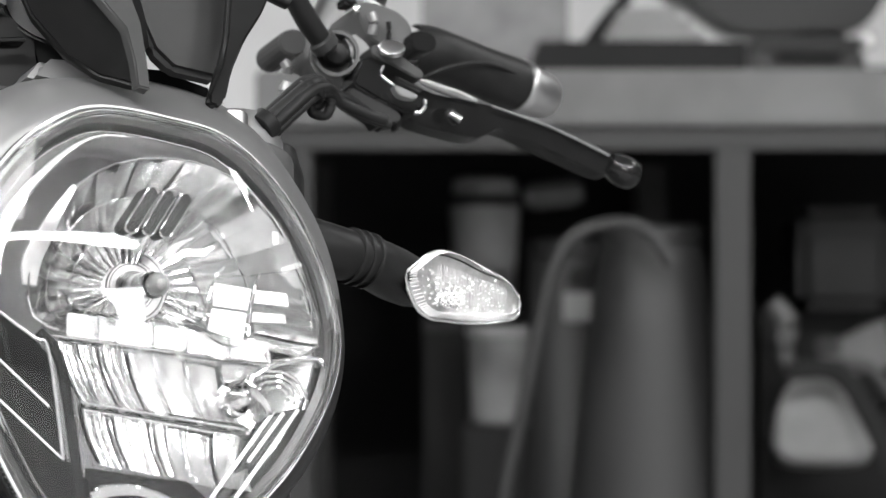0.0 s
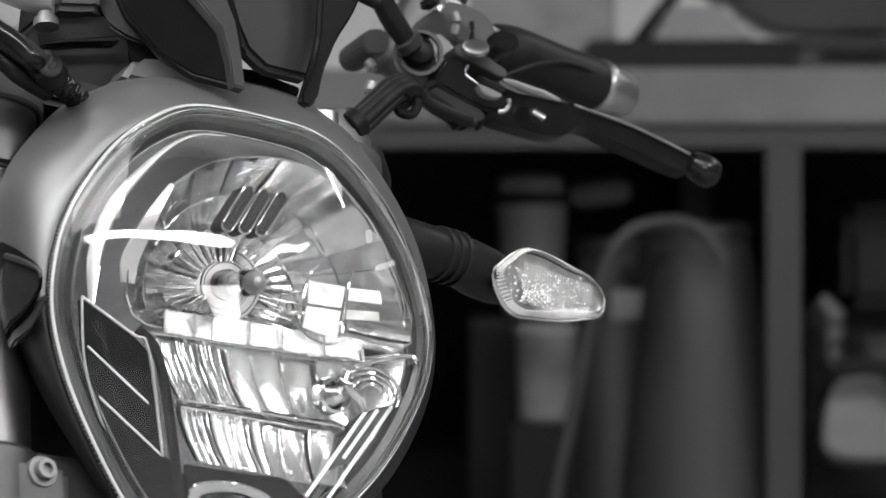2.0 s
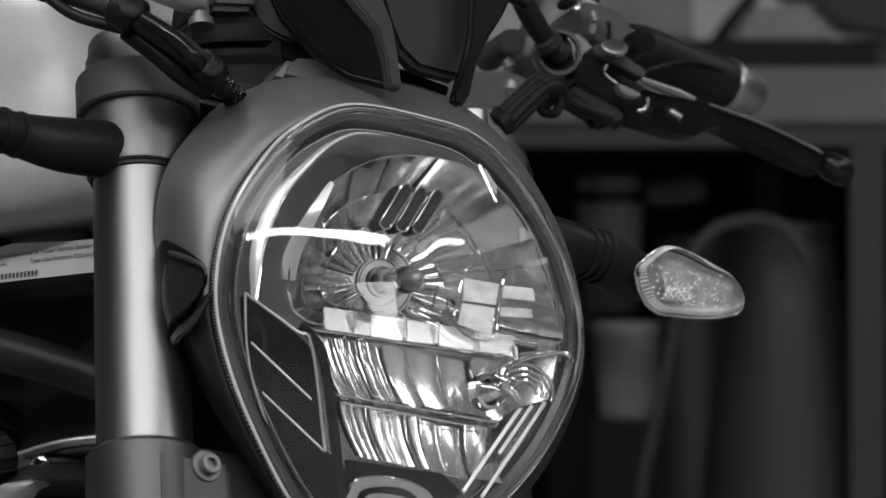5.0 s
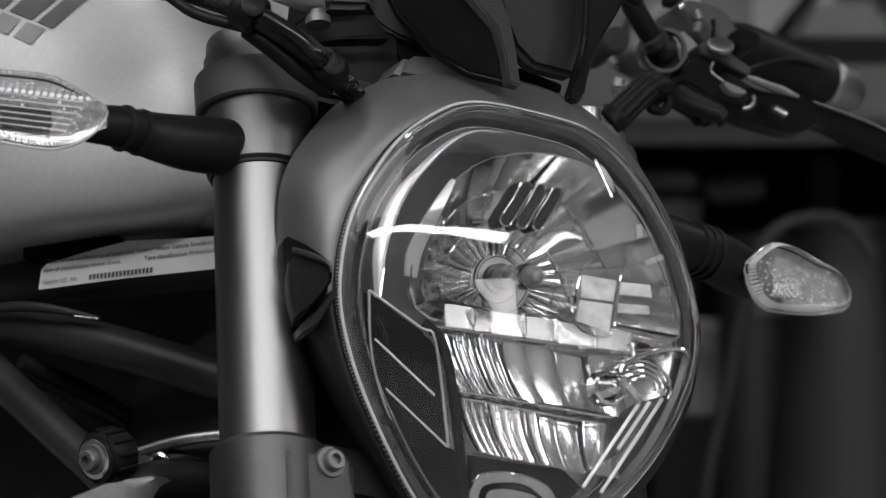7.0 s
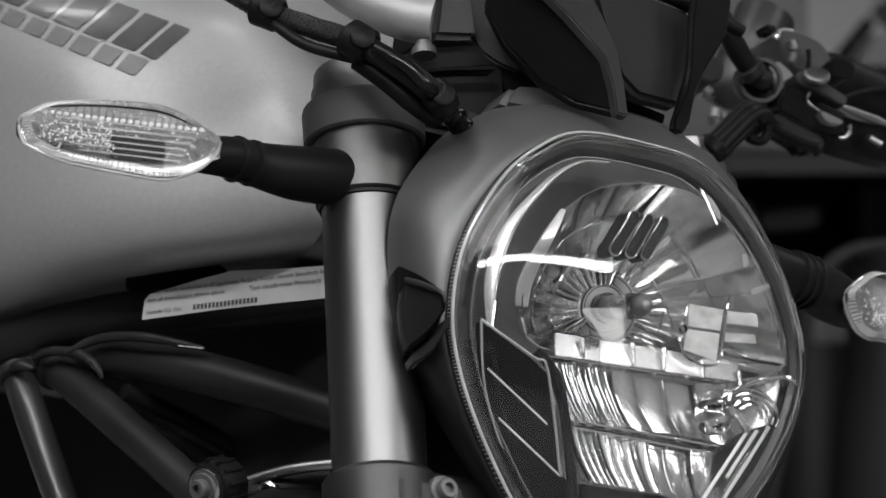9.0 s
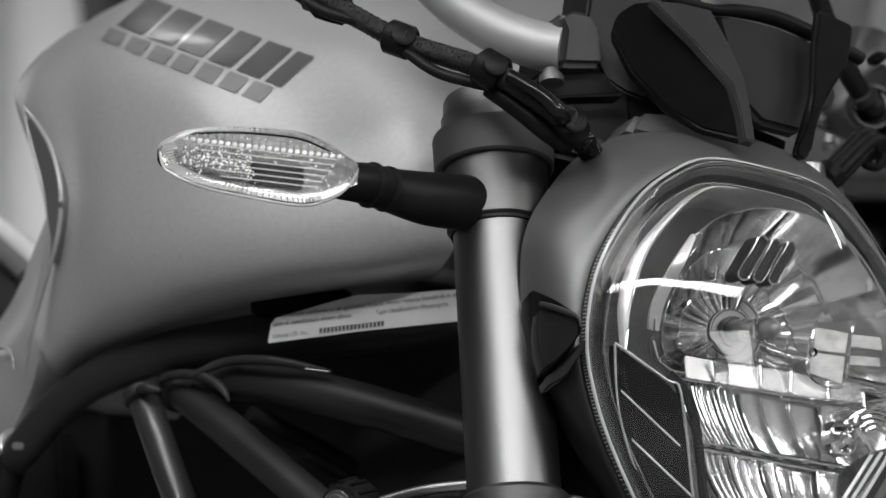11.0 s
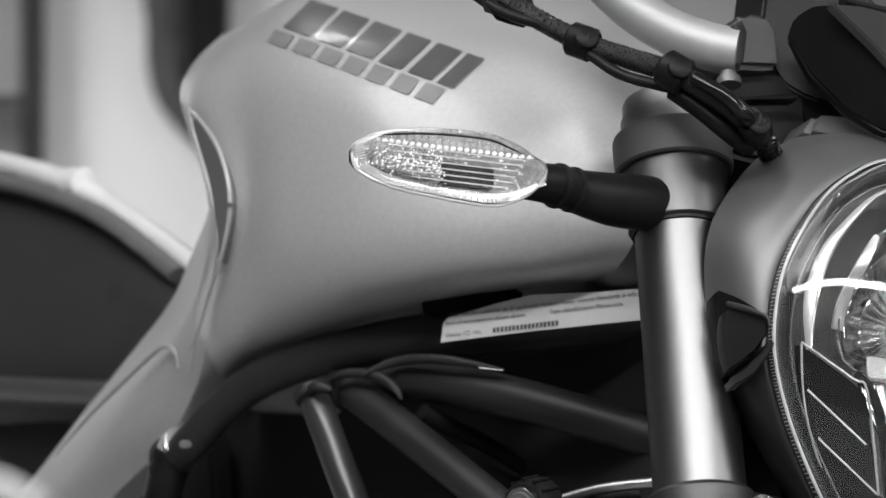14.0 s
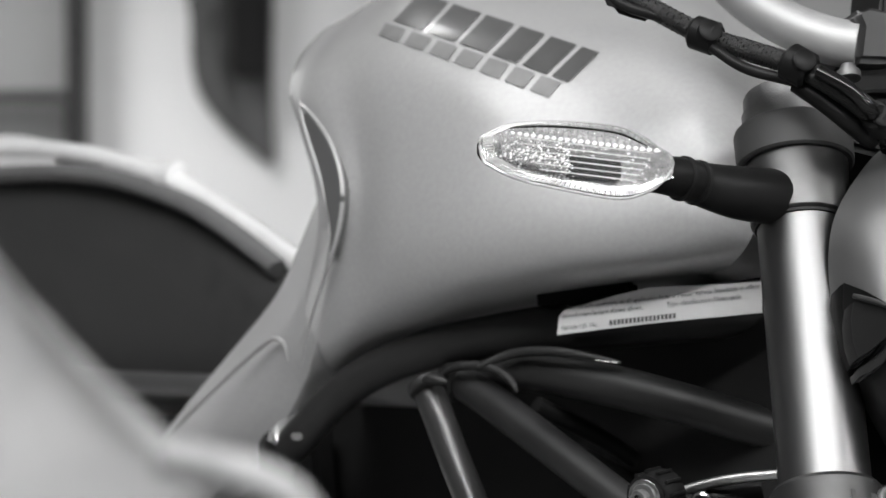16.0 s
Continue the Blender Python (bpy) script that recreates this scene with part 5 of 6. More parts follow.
part("switch_band", pipe(spline([(0.1773, 2.5980, 0.9499), (0.1779, 2.5980, 0.9448), (0.1773, 2.5980, 0.9354)], 4), .0016, 8), BLACK, switch)
part("switch_band", pipe(spline([(0.1662, 2.5980, 0.9557), (0.1682, 2.5980, 0.9501), (0.1670, 2.5980, 0.9418)], 4), [.003, .0034, .003], 10), CAST, switch)
part("switch_lever", slab(spline([(0.1930, 2.5980, 0.9436), (0.1988, 2.5980, 0.9445), (0.2063, 2.5980, 0.9417), (0.2088, 2.5980, 0.9372), (0.2072, 2.5980, 0.9319), (0.2003, 2.5980, 0.9302), (0.1935, 2.5980, 0.9324), (0.1921, 2.5980, 0.9380)], 2, True), AHEAD, .016, .005, seg=3), GLOSSBLACK, switch, "black rocker switch")
part("switch_tab", slab([(0.1503, 2.6000, 0.9677), (0.1587, 2.6000, 0.9658), (0.1576, 2.6000, 0.9608), (0.1534, 2.6000, 0.9604), (0.1488, 2.6000, 0.9634)], AHEAD, .012, .003), BLACK, switch)
part("switch_screw", turned([(0, .003), (.002, .003), (.003, .0015)], (0.1567, 2.5980, 0.9581), AHEAD, 14), STEEL, switch)
ptube("bar_sleeve", [(0.1252, 2.6600, 0.9150), (0.1314, 2.6600, 0.9282), (0.1392, 2.6650, 0.9424), (0.1479, 2.6700, 0.9582), (0.1559, 2.6800, 0.9760)], [.0155, .0175, .0195, .0205, .021], SWGREY2, "dark grey tapered bar sleeve", 28)
part("cable_guide", slab(spline([(0.1067, 2.6200, 0.9379), (0.1088, 2.6200, 0.9446), (0.1143, 2.6200, 0.9467), (0.1211, 2.6200, 0.9460), (0.1247, 2.6200, 0.9397), (0.1223, 2.6200, 0.9311), (0.1149, 2.6200, 0.9296), (0.1095, 2.6200, 0.9321)], 2, True), AHEAD, .03, .006, seg=3), SWGREY2, bike, "black cable guide")
ptube("cable_adjuster", [(0.1140, 2.5600, 0.8994), (0.1134, 2.5600, 0.9046), (0.1149, 2.5600, 0.9098)], [.0042, .0050, .0036], CAST, "dull steel cable adjuster", 16)
ptube("cable_adjuster", [(0.1205, 2.5700, 0.9035), (0.1182, 2.5700, 0.9070)], .003, CAST, "dull steel cable adjuster", 14)
ptube("cable_adjuster", [(0.1101, 2.6000, 0.9249), (0.1132, 2.6000, 0.9207), (0.1124, 2.6000, 0.9169)], [.003, .004, .003], CAST, "dull steel cable adjuster", 14)
# mirror stem and its clamp
c = Vector((0.1439, 2.5813, 0.9284))
view = Vector((.15, -1, .05)).normalized()
clampring = part("mirror_clamp", turned([(-.012, .0115), (-.010, .0155), (.004, .0158), (.006, .0148), (.006, .0125), (.001, .0118), (-.003, .006), (-.003, 0)], c, view, 32), CLAMP, bike, "metal mirror clamp")
part("mirror_ball", turned([(-.004, .0085), (.004, .009), (.008, .0065), (.010, 0)], c, view, 20), BLACK, clampring)
ptube("mirror_stem", ((0.1022, 2.5375, 1.0058), (0.1152, 2.5463, 0.9712), (0.1280, 2.5550, 0.9469), (0.1408, 2.5638, 0.9296)), [.0065, .007, .0075, .0062], BLACK, "black mirror stem", 16)
part("stem_collar", turned([(-.004, .0078), (-.003, .0092), (.003, .0092), (.004, .0078)], (0.1374, 2.5602, 0.9337), Vector((0.1408, 2.5638, 0.9296)) - Vector((0.1280, 2.5550, 0.9469)), 18), DARK, bike)
# lever perch
perch = part("lever_perch", slab(spline([(0.1669, 2.5680, 0.9319), (0.1721, 2.5680, 0.9344), (0.1781, 2.5680, 0.9319), (0.1856, 2.5680, 0.9274), (0.1938, 2.5680, 0.9214), (0.1994, 2.5680, 0.9176), (0.2003, 2.5680, 0.9139), (0.1976, 2.5680, 0.9119), (0.1901, 2.5680, 0.9158), (0.1796, 2.5680, 0.9214), (0.1691, 2.5680, 0.9259)], 2, True), AHEAD, .016, .004, seg=3), CLAMP, bike, "satin grey lever perch")
part("perch_cap", turned([(-.002, .0085), (.0008, .0085), (.0018, .007), (.0018, 0)], (0.1799, 2.5620, 0.9311), view + Vector((0, 0, 1.4)), 24), STEELD, perch, "small steel cap")
part("clamp_half", slab([(0.1499, 2.5780, 0.9407), (0.1567, 2.5780, 0.9429), (0.1664, 2.5780, 0.9346), (0.1682, 2.5780, 0.9309), (0.1627, 2.5780, 0.9238), (0.1581, 2.5780, 0.9204), (0.1547, 2.5780, 0.9256), (0.1556, 2.5780, 0.9324)], AHEAD, .02, .004, seg=3), STEELD, perch, "bright cast clamp half")
part("clamp_half", slab([(0.1440, 2.5850, 0.9157), (0.1545, 2.5850, 0.9184), (0.1579, 2.5850, 0.9200), (0.1588, 2.5850, 0.9154), (0.1560, 2.5850, 0.9106), (0.1500, 2.5850, 0.9124)], AHEAD, .02, .003), CAST, perch)
part("perch_block", slab([(0.1606, 2.5720, 0.9235), (0.1663, 2.5720, 0.9268), (0.1756, 2.5720, 0.9205), (0.1740, 2.5720, 0.9141), (0.1820, 2.5720, 0.9085), (0.1962, 2.5720, 0.9028), (0.2007, 2.5720, 0.8998), (0.2000, 2.5720, 0.8946), (0.1962, 2.5720, 0.8905), (0.1857, 2.5720, 0.8923), (0.1707, 2.5720, 0.8998), (0.1565, 2.5720, 0.9081), (0.1555, 2.5720, 0.9111)], AHEAD, .018, .003), GLOSSBLACK, perch, "black lever bracket")
part("perch_tongue", slab(spline([(0.1820, 2.5600, 0.9080), (0.1876, 2.5600, 0.9061), (0.1965, 2.5600, 0.9017), (0.1958, 2.5600, 0.8996), (0.1898, 2.5600, 0.8999), (0.1846, 2.5600, 0.9026)], 2, True), AHEAD, .006, .0015), STEELD, perch, "bright lever tongue")
part("perch_edge", pipe(spline([(0.1752, 2.5600, 0.9200), (0.1734, 2.5600, 0.9140), (0.1816, 2.5600, 0.9076)], 3), .0008, 8), STEELD, perch)
part("perch_edge", pipe(spline([(0.2006, 2.5620, 0.8987), (0.2012, 2.5620, 0.8946), (0.1981, 2.5620, 0.8908), (0.1944, 2.5620, 0.8905)], 3), .0013, 8), STEELD, perch)
part("perch_link", slab([(0.1821, 2.5740, 0.9164), (0.1873, 2.5740, 0.9146), (0.2008, 2.5740, 0.9062), (0.1993, 2.5740, 0.9036), (0.1836, 2.5740, 0.9112)], AHEAD, .010, .002), DARK, perch)
part("micro_switch", slab(spline([(0.1531, 2.5740, 0.9059), (0.1573, 2.5740, 0.9062), (0.1663, 2.5740, 0.9011), (0.1783, 2.5740, 0.8962), (0.1858, 2.5740, 0.8894), (0.1850, 2.5740, 0.8856), (0.1783, 2.5740, 0.8849), (0.1663, 2.5740, 0.8917), (0.1546, 2.5740, 0.8992)], 2, True), AHEAD, .016, .004, seg=3), DARK, perch, "black micro switch")
part("switch_plug", slab([(0.1664, 2.5780, 0.8903), (0.1769, 2.5780, 0.8862), (0.1792, 2.5780, 0.8828), (0.1732, 2.5780, 0.8813), (0.1682, 2.5780, 0.8850)], AHEAD, .012, .003), BLACK, perch)
part("switch_plug", slab([(0.1822, 2.5780, 0.8862), (0.1862, 2.5780, 0.8873), (0.1871, 2.5780, 0.8850), (0.1837, 2.5780, 0.8798), (0.1817, 2.5780, 0.8805)], AHEAD, .006, .001), BLACK, perch)
ptube("switch_wire", [(0.1420, 2.5600, 0.9012), (0.1496, 2.5660, 0.8999), (0.1573, 2.5740, 0.8947), (0.1664, 2.5780, 0.8896)], [.0036, .0042, .0050, .0046], RUBBER, "black switch wire", 12)
lever = part("clutch_lever", slab(spline([(0.1905, 2.5865, 0.9092), (0.2077, 2.5935, 0.9037), (0.2403, 2.6110, 0.8979), (0.2512, 2.6145, 0.8951), (0.2843, 2.6285, 0.8832), (0.3194, 2.6390, 0.8666), (0.3219, 2.6390, 0.8564), (0.3139, 2.6390, 0.8542), (0.2770, 2.6285, 0.8701), (0.2494, 2.6145, 0.8820), (0.2395, 2.6110, 0.8783), (0.2312, 2.6075, 0.8760), (0.2113, 2.5970, 0.8801), (0.1879, 2.5865, 0.8891)], 3, True), AHEAD, .012, .0028), GLOSSBLACK, bike, "black clutch lever with a ball end")
part("lever_ball", turned([(-.013, .007), (-.010, .0085), (-.006, .0098), (0, .0105), (.006, .0095), (.0095, .006), (.0105, 0)], (0.3310, 2.6460, 0.8543), Vector((0.3310, 2.6460, 0.8543)) - Vector((0.3139, 2.6390, 0.8637)), 24), GLOSSBLACK, lever)
part("lever_edge", pipe(spline([(0.1972, 2.5780, 0.9113), (0.2043, 2.5850, 0.9091), (0.2136, 2.5920, 0.9059), (0.2231, 2.6000, 0.9032), (0.2340, 2.6050, 0.8993)], 4), [.0014, .0024, .0028, .0028, .0012], 10), STEELD, lever)
part("lever_edge", pipe(spline([(0.2439, 2.6075, 0.8963), (0.2842, 2.6250, 0.8823), (0.3203, 2.6355, 0.8651)], 4), .0008, 8), CAST, lever)
part("lever_screw", pipe([(0.2165, 2.5830, 0.8909), (0.2238, 2.5830, 0.8864)], [.0022, .0026], 12), STEELD, lever, "steel pivot pin")
part("pivot_bore", turned([(0, .0055), (.0012, .0055), (.0012, 0)], (0.2180, 2.5880, 0.8884), AHEAD, 20), BLACK, lever)
# cables on the far side
cab = ptube("control_cable", ((0.0920, 2.4588, 0.8655), (0.1052, 2.4675, 0.8818), (0.1185, 2.4780, 0.8942), (0.1302, 2.4885, 0.9043), (0.1377, 2.5025, 0.9056), (0.1388, 2.5112, 0.8973), (0.1294, 2.5112, 0.8899)), .0042, RUBBER, "black control cables", 14)
for dx, dy, dd, r in ((-9, -8, .004, .0036), (9, 8, -.004, .0036), (16, 16, .002, .003)):
    run = [Vector(q) + Vector((dx * .00034, dd, -dy * .00034)) for q in ((0.0913, 2.4588, 0.8621), (0.1046, 2.4675, 0.8794), (0.1178, 2.4780, 0.8929), (0.1302, 2.4885, 0.9043), (0.1391, 2.5025, 0.9056), (0.1450, 2.5165, 0.8985), (0.1622, 2.5288, 0.8906), (0.1733, 2.5375, 0.8874))]
    ptube("cable", run[:5] if dx < 0 else run, r, RUBBER, "", 12, cab)
part("cable_tie", turned([(-.005, .0092), (-.004, .0102), (.004, .0102), (.005, .0092)], (0.1040, 2.4640, 0.8793), Vector((0.1185, 2.4780, 0.8942)) - Vector((0.1052, 2.4675, 0.8818)), 20), BLACK, cab)
part("cable_tie", turned([(-.003, .0095), (-.002, .0102), (.002, .0102), (.003, .0095)], (0.1304, 2.4920, 0.9003), Vector((.2, .4, .8)), 20), BLACK, cab)
part("cable_end", pipe(spline([(0.1349, 2.5025, 0.9035), (0.1432, 2.5060, 0.8967), (0.1404, 2.5060, 0.8870), (0.1320, 2.5060, 0.8884), (0.1308, 2.5025, 0.8959)], 5), .0032, 10), RUBBER, cab)
part("far_fork_boot", turned([(0, .02), (.03, .022), (.05, .017), (.054, .008)], (0.1064, 2.5025, 0.8180), STEER, 20), RUBBER, bike)
# Extra cap added for the far fork leg.
part("far_fork_cap", turned([(-.012, .0085), (0, .0092), (.0022, .0092), (.003, .0084), (.003, 0)], (0.0878, 2.4100, 0.8806), STEER, 24), STEELD, bike, "bright metal cap")
part("neck_block", slab([(-0.0324, 2.3850, 0.9301), (-0.0276, 2.3850, 0.9131), (-0.0300, 2.3850, 0.9036), (-0.0063, 2.3850, 0.8995), (0.0090, 2.3850, 0.9086), (0.0023, 2.3850, 0.9324), (-0.0249, 2.3850, 0.9358)], AHEAD, .012, .003), BLACK, bike)
# harness on the near side
HARNESS = ((-0.2556, 2.3537, 1.0167), (-0.2280, 2.3450, 0.9952), (-0.2005, 2.3362, 0.9772), (-0.1632, 2.3188, 0.9561), (-0.1380, 2.3065, 0.9464), (-0.1115, 2.2925, 0.9367), (-0.0870, 2.2785, 0.9218), (-0.0690, 2.2800, 0.9082), (-0.0590, 2.2950, 0.8985), (-0.0506, 2.3250, 0.8885))
harness = ptube("cable_harness", HARNESS, [.0058, .0060, .0062, .0064, .0066, .0068, .0072, .0072, .0068, .005], HARN, "black cable harness clipped together", 16)
ptube("cable", ((-0.2557, 2.3537, 1.0063), (-0.2142, 2.3362, 0.9773), (-0.1869, 2.3275, 0.9670), (-0.1632, 2.3135, 0.9510), (-0.1432, 2.3030, 0.9368), (-0.1198, 2.2960, 0.9295), (-0.1066, 2.2890, 0.9264)), .0034, RUBBER, "", 12, harness)
ptube("cable", ((-0.1115, 2.2960, 0.9268), (-0.0933, 2.2890, 0.9130), (-0.0790, 2.2860, 0.9010), (-0.0660, 2.3020, 0.8930)), .006, BLACK, "", 12, harness)
ptube("cable", ((-0.1004, 2.2750, 0.9323), (-0.0841, 2.2680, 0.9225), (-0.0725, 2.2675, 0.9115), (-0.0680, 2.2740, 0.9070)), .0046, GLOSSBLACK, "", 12, harness)
for k, (q, q2) in enumerate((((-0.1645, 2.3188, 0.9568), (-0.1380, 2.3065, 0.9464)), ((-0.1106, 2.2908, 0.9366), (-0.0870, 2.2785, 0.9218)), ((-0.0640, 2.2830, 0.9040), (-0.0570, 2.2980, 0.8950)))):
    ax = Vector(q2) - Vector(q)
    r = (.0105, .0115, .0095)[k]
    cl = part("harness_clip", turned([(-.009, r * .8), (-.007, r), (.007, r), (.009, r * .8)], q, ax, 22), BLACK, harness)
    part("clip_button", turned([(r * .6, .0075), (r * 1.12, .0072), (r * 1.2, .006), (r * 1.2, 0)], Vector(q) + Vector((0, -.0, -.002)), AHEAD + RIGHT * .4, 20), BLACK, cl)
along = spline([Vector(q) for q in HARNESS], 22)
bm = bmesh.new()
for way in (1, -1):
    for start in range(3):
        coil = []
        for k, q in enumerate(along[:-1]):
            d = (along[k + 1] - q).normalized()
            e1 = d.orthogonal().normalized() if k == 0 else (e1 - d * e1.dot(d)).normalized()
            a = way * k * .95 + start * 2.1
            coil.append(q + (e1 * math.cos(a) + d.cross(e1) * math.sin(a)) * (.0060 + .0012 * k / len(along)))
        pipe(coil, .00045, 5, bm=bm)
tagged(part("braid", bm, GLOSSBLACK, harness, "woven black sleeve"), kind="stuff")
part("harness_block", slab([(-0.2285, 2.3362, 0.9842), (-0.2244, 2.3362, 0.9979), (-0.2107, 2.3362, 0.9944), (-0.2053, 2.3345, 0.9805), (-0.2074, 2.3345, 0.9682), (-0.2245, 2.3362, 0.9739)], RIGHT, .02, .003), BLACK, bike)

# ---- workbench and what is under and on it ----
bench = thing("workbench", (1.0, 4.3, 0), "steel-framed workbench with a pale worn top", "workbench")
part("worktop", block(2.7, .75, 0.0585, pose(1.37, 4.51, 0.9625), .004), BENCHTOP, bench)
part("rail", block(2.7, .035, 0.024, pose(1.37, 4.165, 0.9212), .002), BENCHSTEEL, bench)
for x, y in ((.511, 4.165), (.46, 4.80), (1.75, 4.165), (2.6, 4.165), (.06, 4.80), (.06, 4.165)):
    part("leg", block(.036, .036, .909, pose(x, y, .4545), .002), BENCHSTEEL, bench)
# Near-black panels and shelf hold the darkness under the bench in their colour.
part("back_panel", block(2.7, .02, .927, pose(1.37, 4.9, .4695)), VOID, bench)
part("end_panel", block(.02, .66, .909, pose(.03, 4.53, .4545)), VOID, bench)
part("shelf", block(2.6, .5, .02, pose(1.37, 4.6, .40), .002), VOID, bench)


def standing(name, profile, x, y, z, mat, label, cat, n=32):
    ob = part(name, turned(profile, (x, y, z), (0, 0, 1), n), mat)
    return tagged(ob, label, cat)


X = lambda p: Vector(p).x
Z = lambda p: Vector(p).z


def spot(p):
    return Vector(p)


v = Vector((0.4308, 4.2350, 0.7135))
cyl = thing("gas_cylinder", (v.x, v.y, 0), "grey enamelled cylinder standing under the bench", "cylinder")
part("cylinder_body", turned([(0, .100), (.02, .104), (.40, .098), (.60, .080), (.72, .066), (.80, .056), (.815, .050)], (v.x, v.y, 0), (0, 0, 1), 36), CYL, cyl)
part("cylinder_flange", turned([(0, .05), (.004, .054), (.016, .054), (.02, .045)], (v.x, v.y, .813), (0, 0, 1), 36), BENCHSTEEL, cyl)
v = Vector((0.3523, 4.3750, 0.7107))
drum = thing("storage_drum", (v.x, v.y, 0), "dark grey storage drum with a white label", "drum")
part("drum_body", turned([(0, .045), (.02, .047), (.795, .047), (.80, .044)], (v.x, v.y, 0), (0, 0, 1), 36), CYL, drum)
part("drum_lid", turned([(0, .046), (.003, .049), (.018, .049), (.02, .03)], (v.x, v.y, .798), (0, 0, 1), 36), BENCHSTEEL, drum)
part("drum_label", block(.046, .004, .032, Matrix.Translation((v.x + .012, v.y - .046, Z((0.3616, 4.3225, 0.7451)))), .001), PALE, drum, "white paper label")
part("drum_handle", block(.036, .012, .022, Matrix.Translation((v.x + .012, v.y - .049, Z((0.3616, 4.3225, 0.7784)))), .004), RUBBER, drum, "black grip")
v = spot((0.2602, 4.5850, 0.8222))
can = thing("plastic_canister", (v.x, v.y, .73), "pale plastic canister with a lid", "canister")
part("canister_body", turned([(0, .028), (.006, .031), (.125, .040), (.13, .038)], (v.x, v.y, .73), (0, 0, 1), 32), PALEU, can)
part("canister_band", turned([(0, .036), (.002, .041), (.012, .041), (.014, .036)], (v.x, v.y, .856), (0, 0, 1), 32), RUBBER, can)
part("canister_lid", turned([(0, .034), (.001, .037), (.018, .036), (.022, .02), (.022, 0)], (v.x, v.y, .868), (0, 0, 1), 32), PALEU, can)
v = spot((0.2901, 4.4625, 0.6777))
buck = thing("plastic_bucket", (v.x, v.y, .614), "white plastic bucket standing on a dark block", "bucket")
part("bucket_body", turned([(0, .042), (.004, .046), (.09, .050), (.10, .05)], (v.x, v.y, .614), (0, 0, 1), 32), BOXW, buck)
part("bucket_rim", turned([(0, .05), (.002, .053), (.008, .053), (.01, .05), (.01, 0)], (v.x, v.y, .712), (0, 0, 1), 32), PALEU, buck)
# Added black block: carries the bucket, coloured to vanish in the shade.
tagged(part("bucket_support", block(.11, .11, .204, pose(v.x, v.y, .512), .003), VOID), "added black block holding up the bucket", "block")
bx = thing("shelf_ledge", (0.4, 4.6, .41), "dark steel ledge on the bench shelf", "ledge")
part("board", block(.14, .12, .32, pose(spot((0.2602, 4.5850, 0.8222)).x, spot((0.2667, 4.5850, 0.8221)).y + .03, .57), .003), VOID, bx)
part("edge_trim", block(.144, .006, .012, pose(spot((0.2602, 4.5850, 0.8222)).x, spot((0.2667, 4.5850, 0.8221)).y - .034, .722), .001), BENCHSTEEL, bx)
v = spot((0.3419, 4.5850, 0.8703))
jar = thing("glass_jar", (v.x, v.y, .80), "small grey jar lying beside the canister", "jar")
part("jar_body", turned([(-.03, .012), (-.028, .015), (.02, .015), (.03, .01)], v, (1, 0, .1), 20), PALE, jar)
part("jar_lid", turned([(-.036, .008), (-.036, .012), (-.029, .012)], v, (1, 0, .1), 20), STEELD, jar)
hose = thing("air_hose", spot((0.2807, 4.2000, 0.5380)), "dark rubber hose hanging over the cylinder", "hose")
part("hose_pipe", pipe(spline([(0.4474, 4.1300, 0.7908), (0.4185, 4.1300, 0.8284), (0.3780, 4.1300, 0.8325), (0.3433, 4.1300, 0.8169), (0.3231, 4.1300, 0.7794), (0.3086, 4.1300, 0.7158), (0.2911, 4.1300, 0.6291), (0.2737, 4.1300, 0.5424), (0.2678, 4.1300, 0.3691), (spot((0.2620, 4.1300, 0.2537)).x, 4.13, .01)], 6), .007, 14), HOSE, hose)
v = spot((0.3634, 4.3750, 0.7812))
part("hose_coupling", block(.04, .03, .03, Matrix.Translation(v), .004), RUBBER, hose)
tb = thing("tool_case", (0.6670, 4.66, .41), "dark grey tool case standing on a black support", "case")
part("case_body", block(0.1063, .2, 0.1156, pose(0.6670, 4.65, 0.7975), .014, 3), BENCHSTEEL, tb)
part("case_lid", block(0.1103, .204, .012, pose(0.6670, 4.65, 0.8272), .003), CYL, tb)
# Added black boxes under the case, coloured to sink into shade.
crate = thing("case_support", (0.6670, 4.66, .41), "added black boxes holding up the tool case", "crate")
for k in range(3):
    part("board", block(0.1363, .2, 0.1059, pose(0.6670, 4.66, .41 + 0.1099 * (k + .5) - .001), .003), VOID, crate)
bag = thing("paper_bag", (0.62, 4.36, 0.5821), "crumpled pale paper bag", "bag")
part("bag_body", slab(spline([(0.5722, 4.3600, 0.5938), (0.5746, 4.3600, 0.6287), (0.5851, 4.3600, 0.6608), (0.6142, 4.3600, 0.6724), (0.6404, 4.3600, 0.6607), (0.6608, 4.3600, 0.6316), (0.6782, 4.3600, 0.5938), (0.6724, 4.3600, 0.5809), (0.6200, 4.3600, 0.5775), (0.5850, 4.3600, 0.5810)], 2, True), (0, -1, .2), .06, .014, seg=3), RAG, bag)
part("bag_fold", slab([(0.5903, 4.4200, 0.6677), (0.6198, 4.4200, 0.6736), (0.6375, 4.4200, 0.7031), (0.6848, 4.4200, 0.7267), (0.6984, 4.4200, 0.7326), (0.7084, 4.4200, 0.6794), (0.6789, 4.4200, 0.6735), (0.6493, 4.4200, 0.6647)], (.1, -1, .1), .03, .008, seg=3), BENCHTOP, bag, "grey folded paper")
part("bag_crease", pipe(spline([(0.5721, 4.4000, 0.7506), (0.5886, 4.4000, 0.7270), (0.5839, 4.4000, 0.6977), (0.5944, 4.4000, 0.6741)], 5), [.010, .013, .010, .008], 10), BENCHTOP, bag)
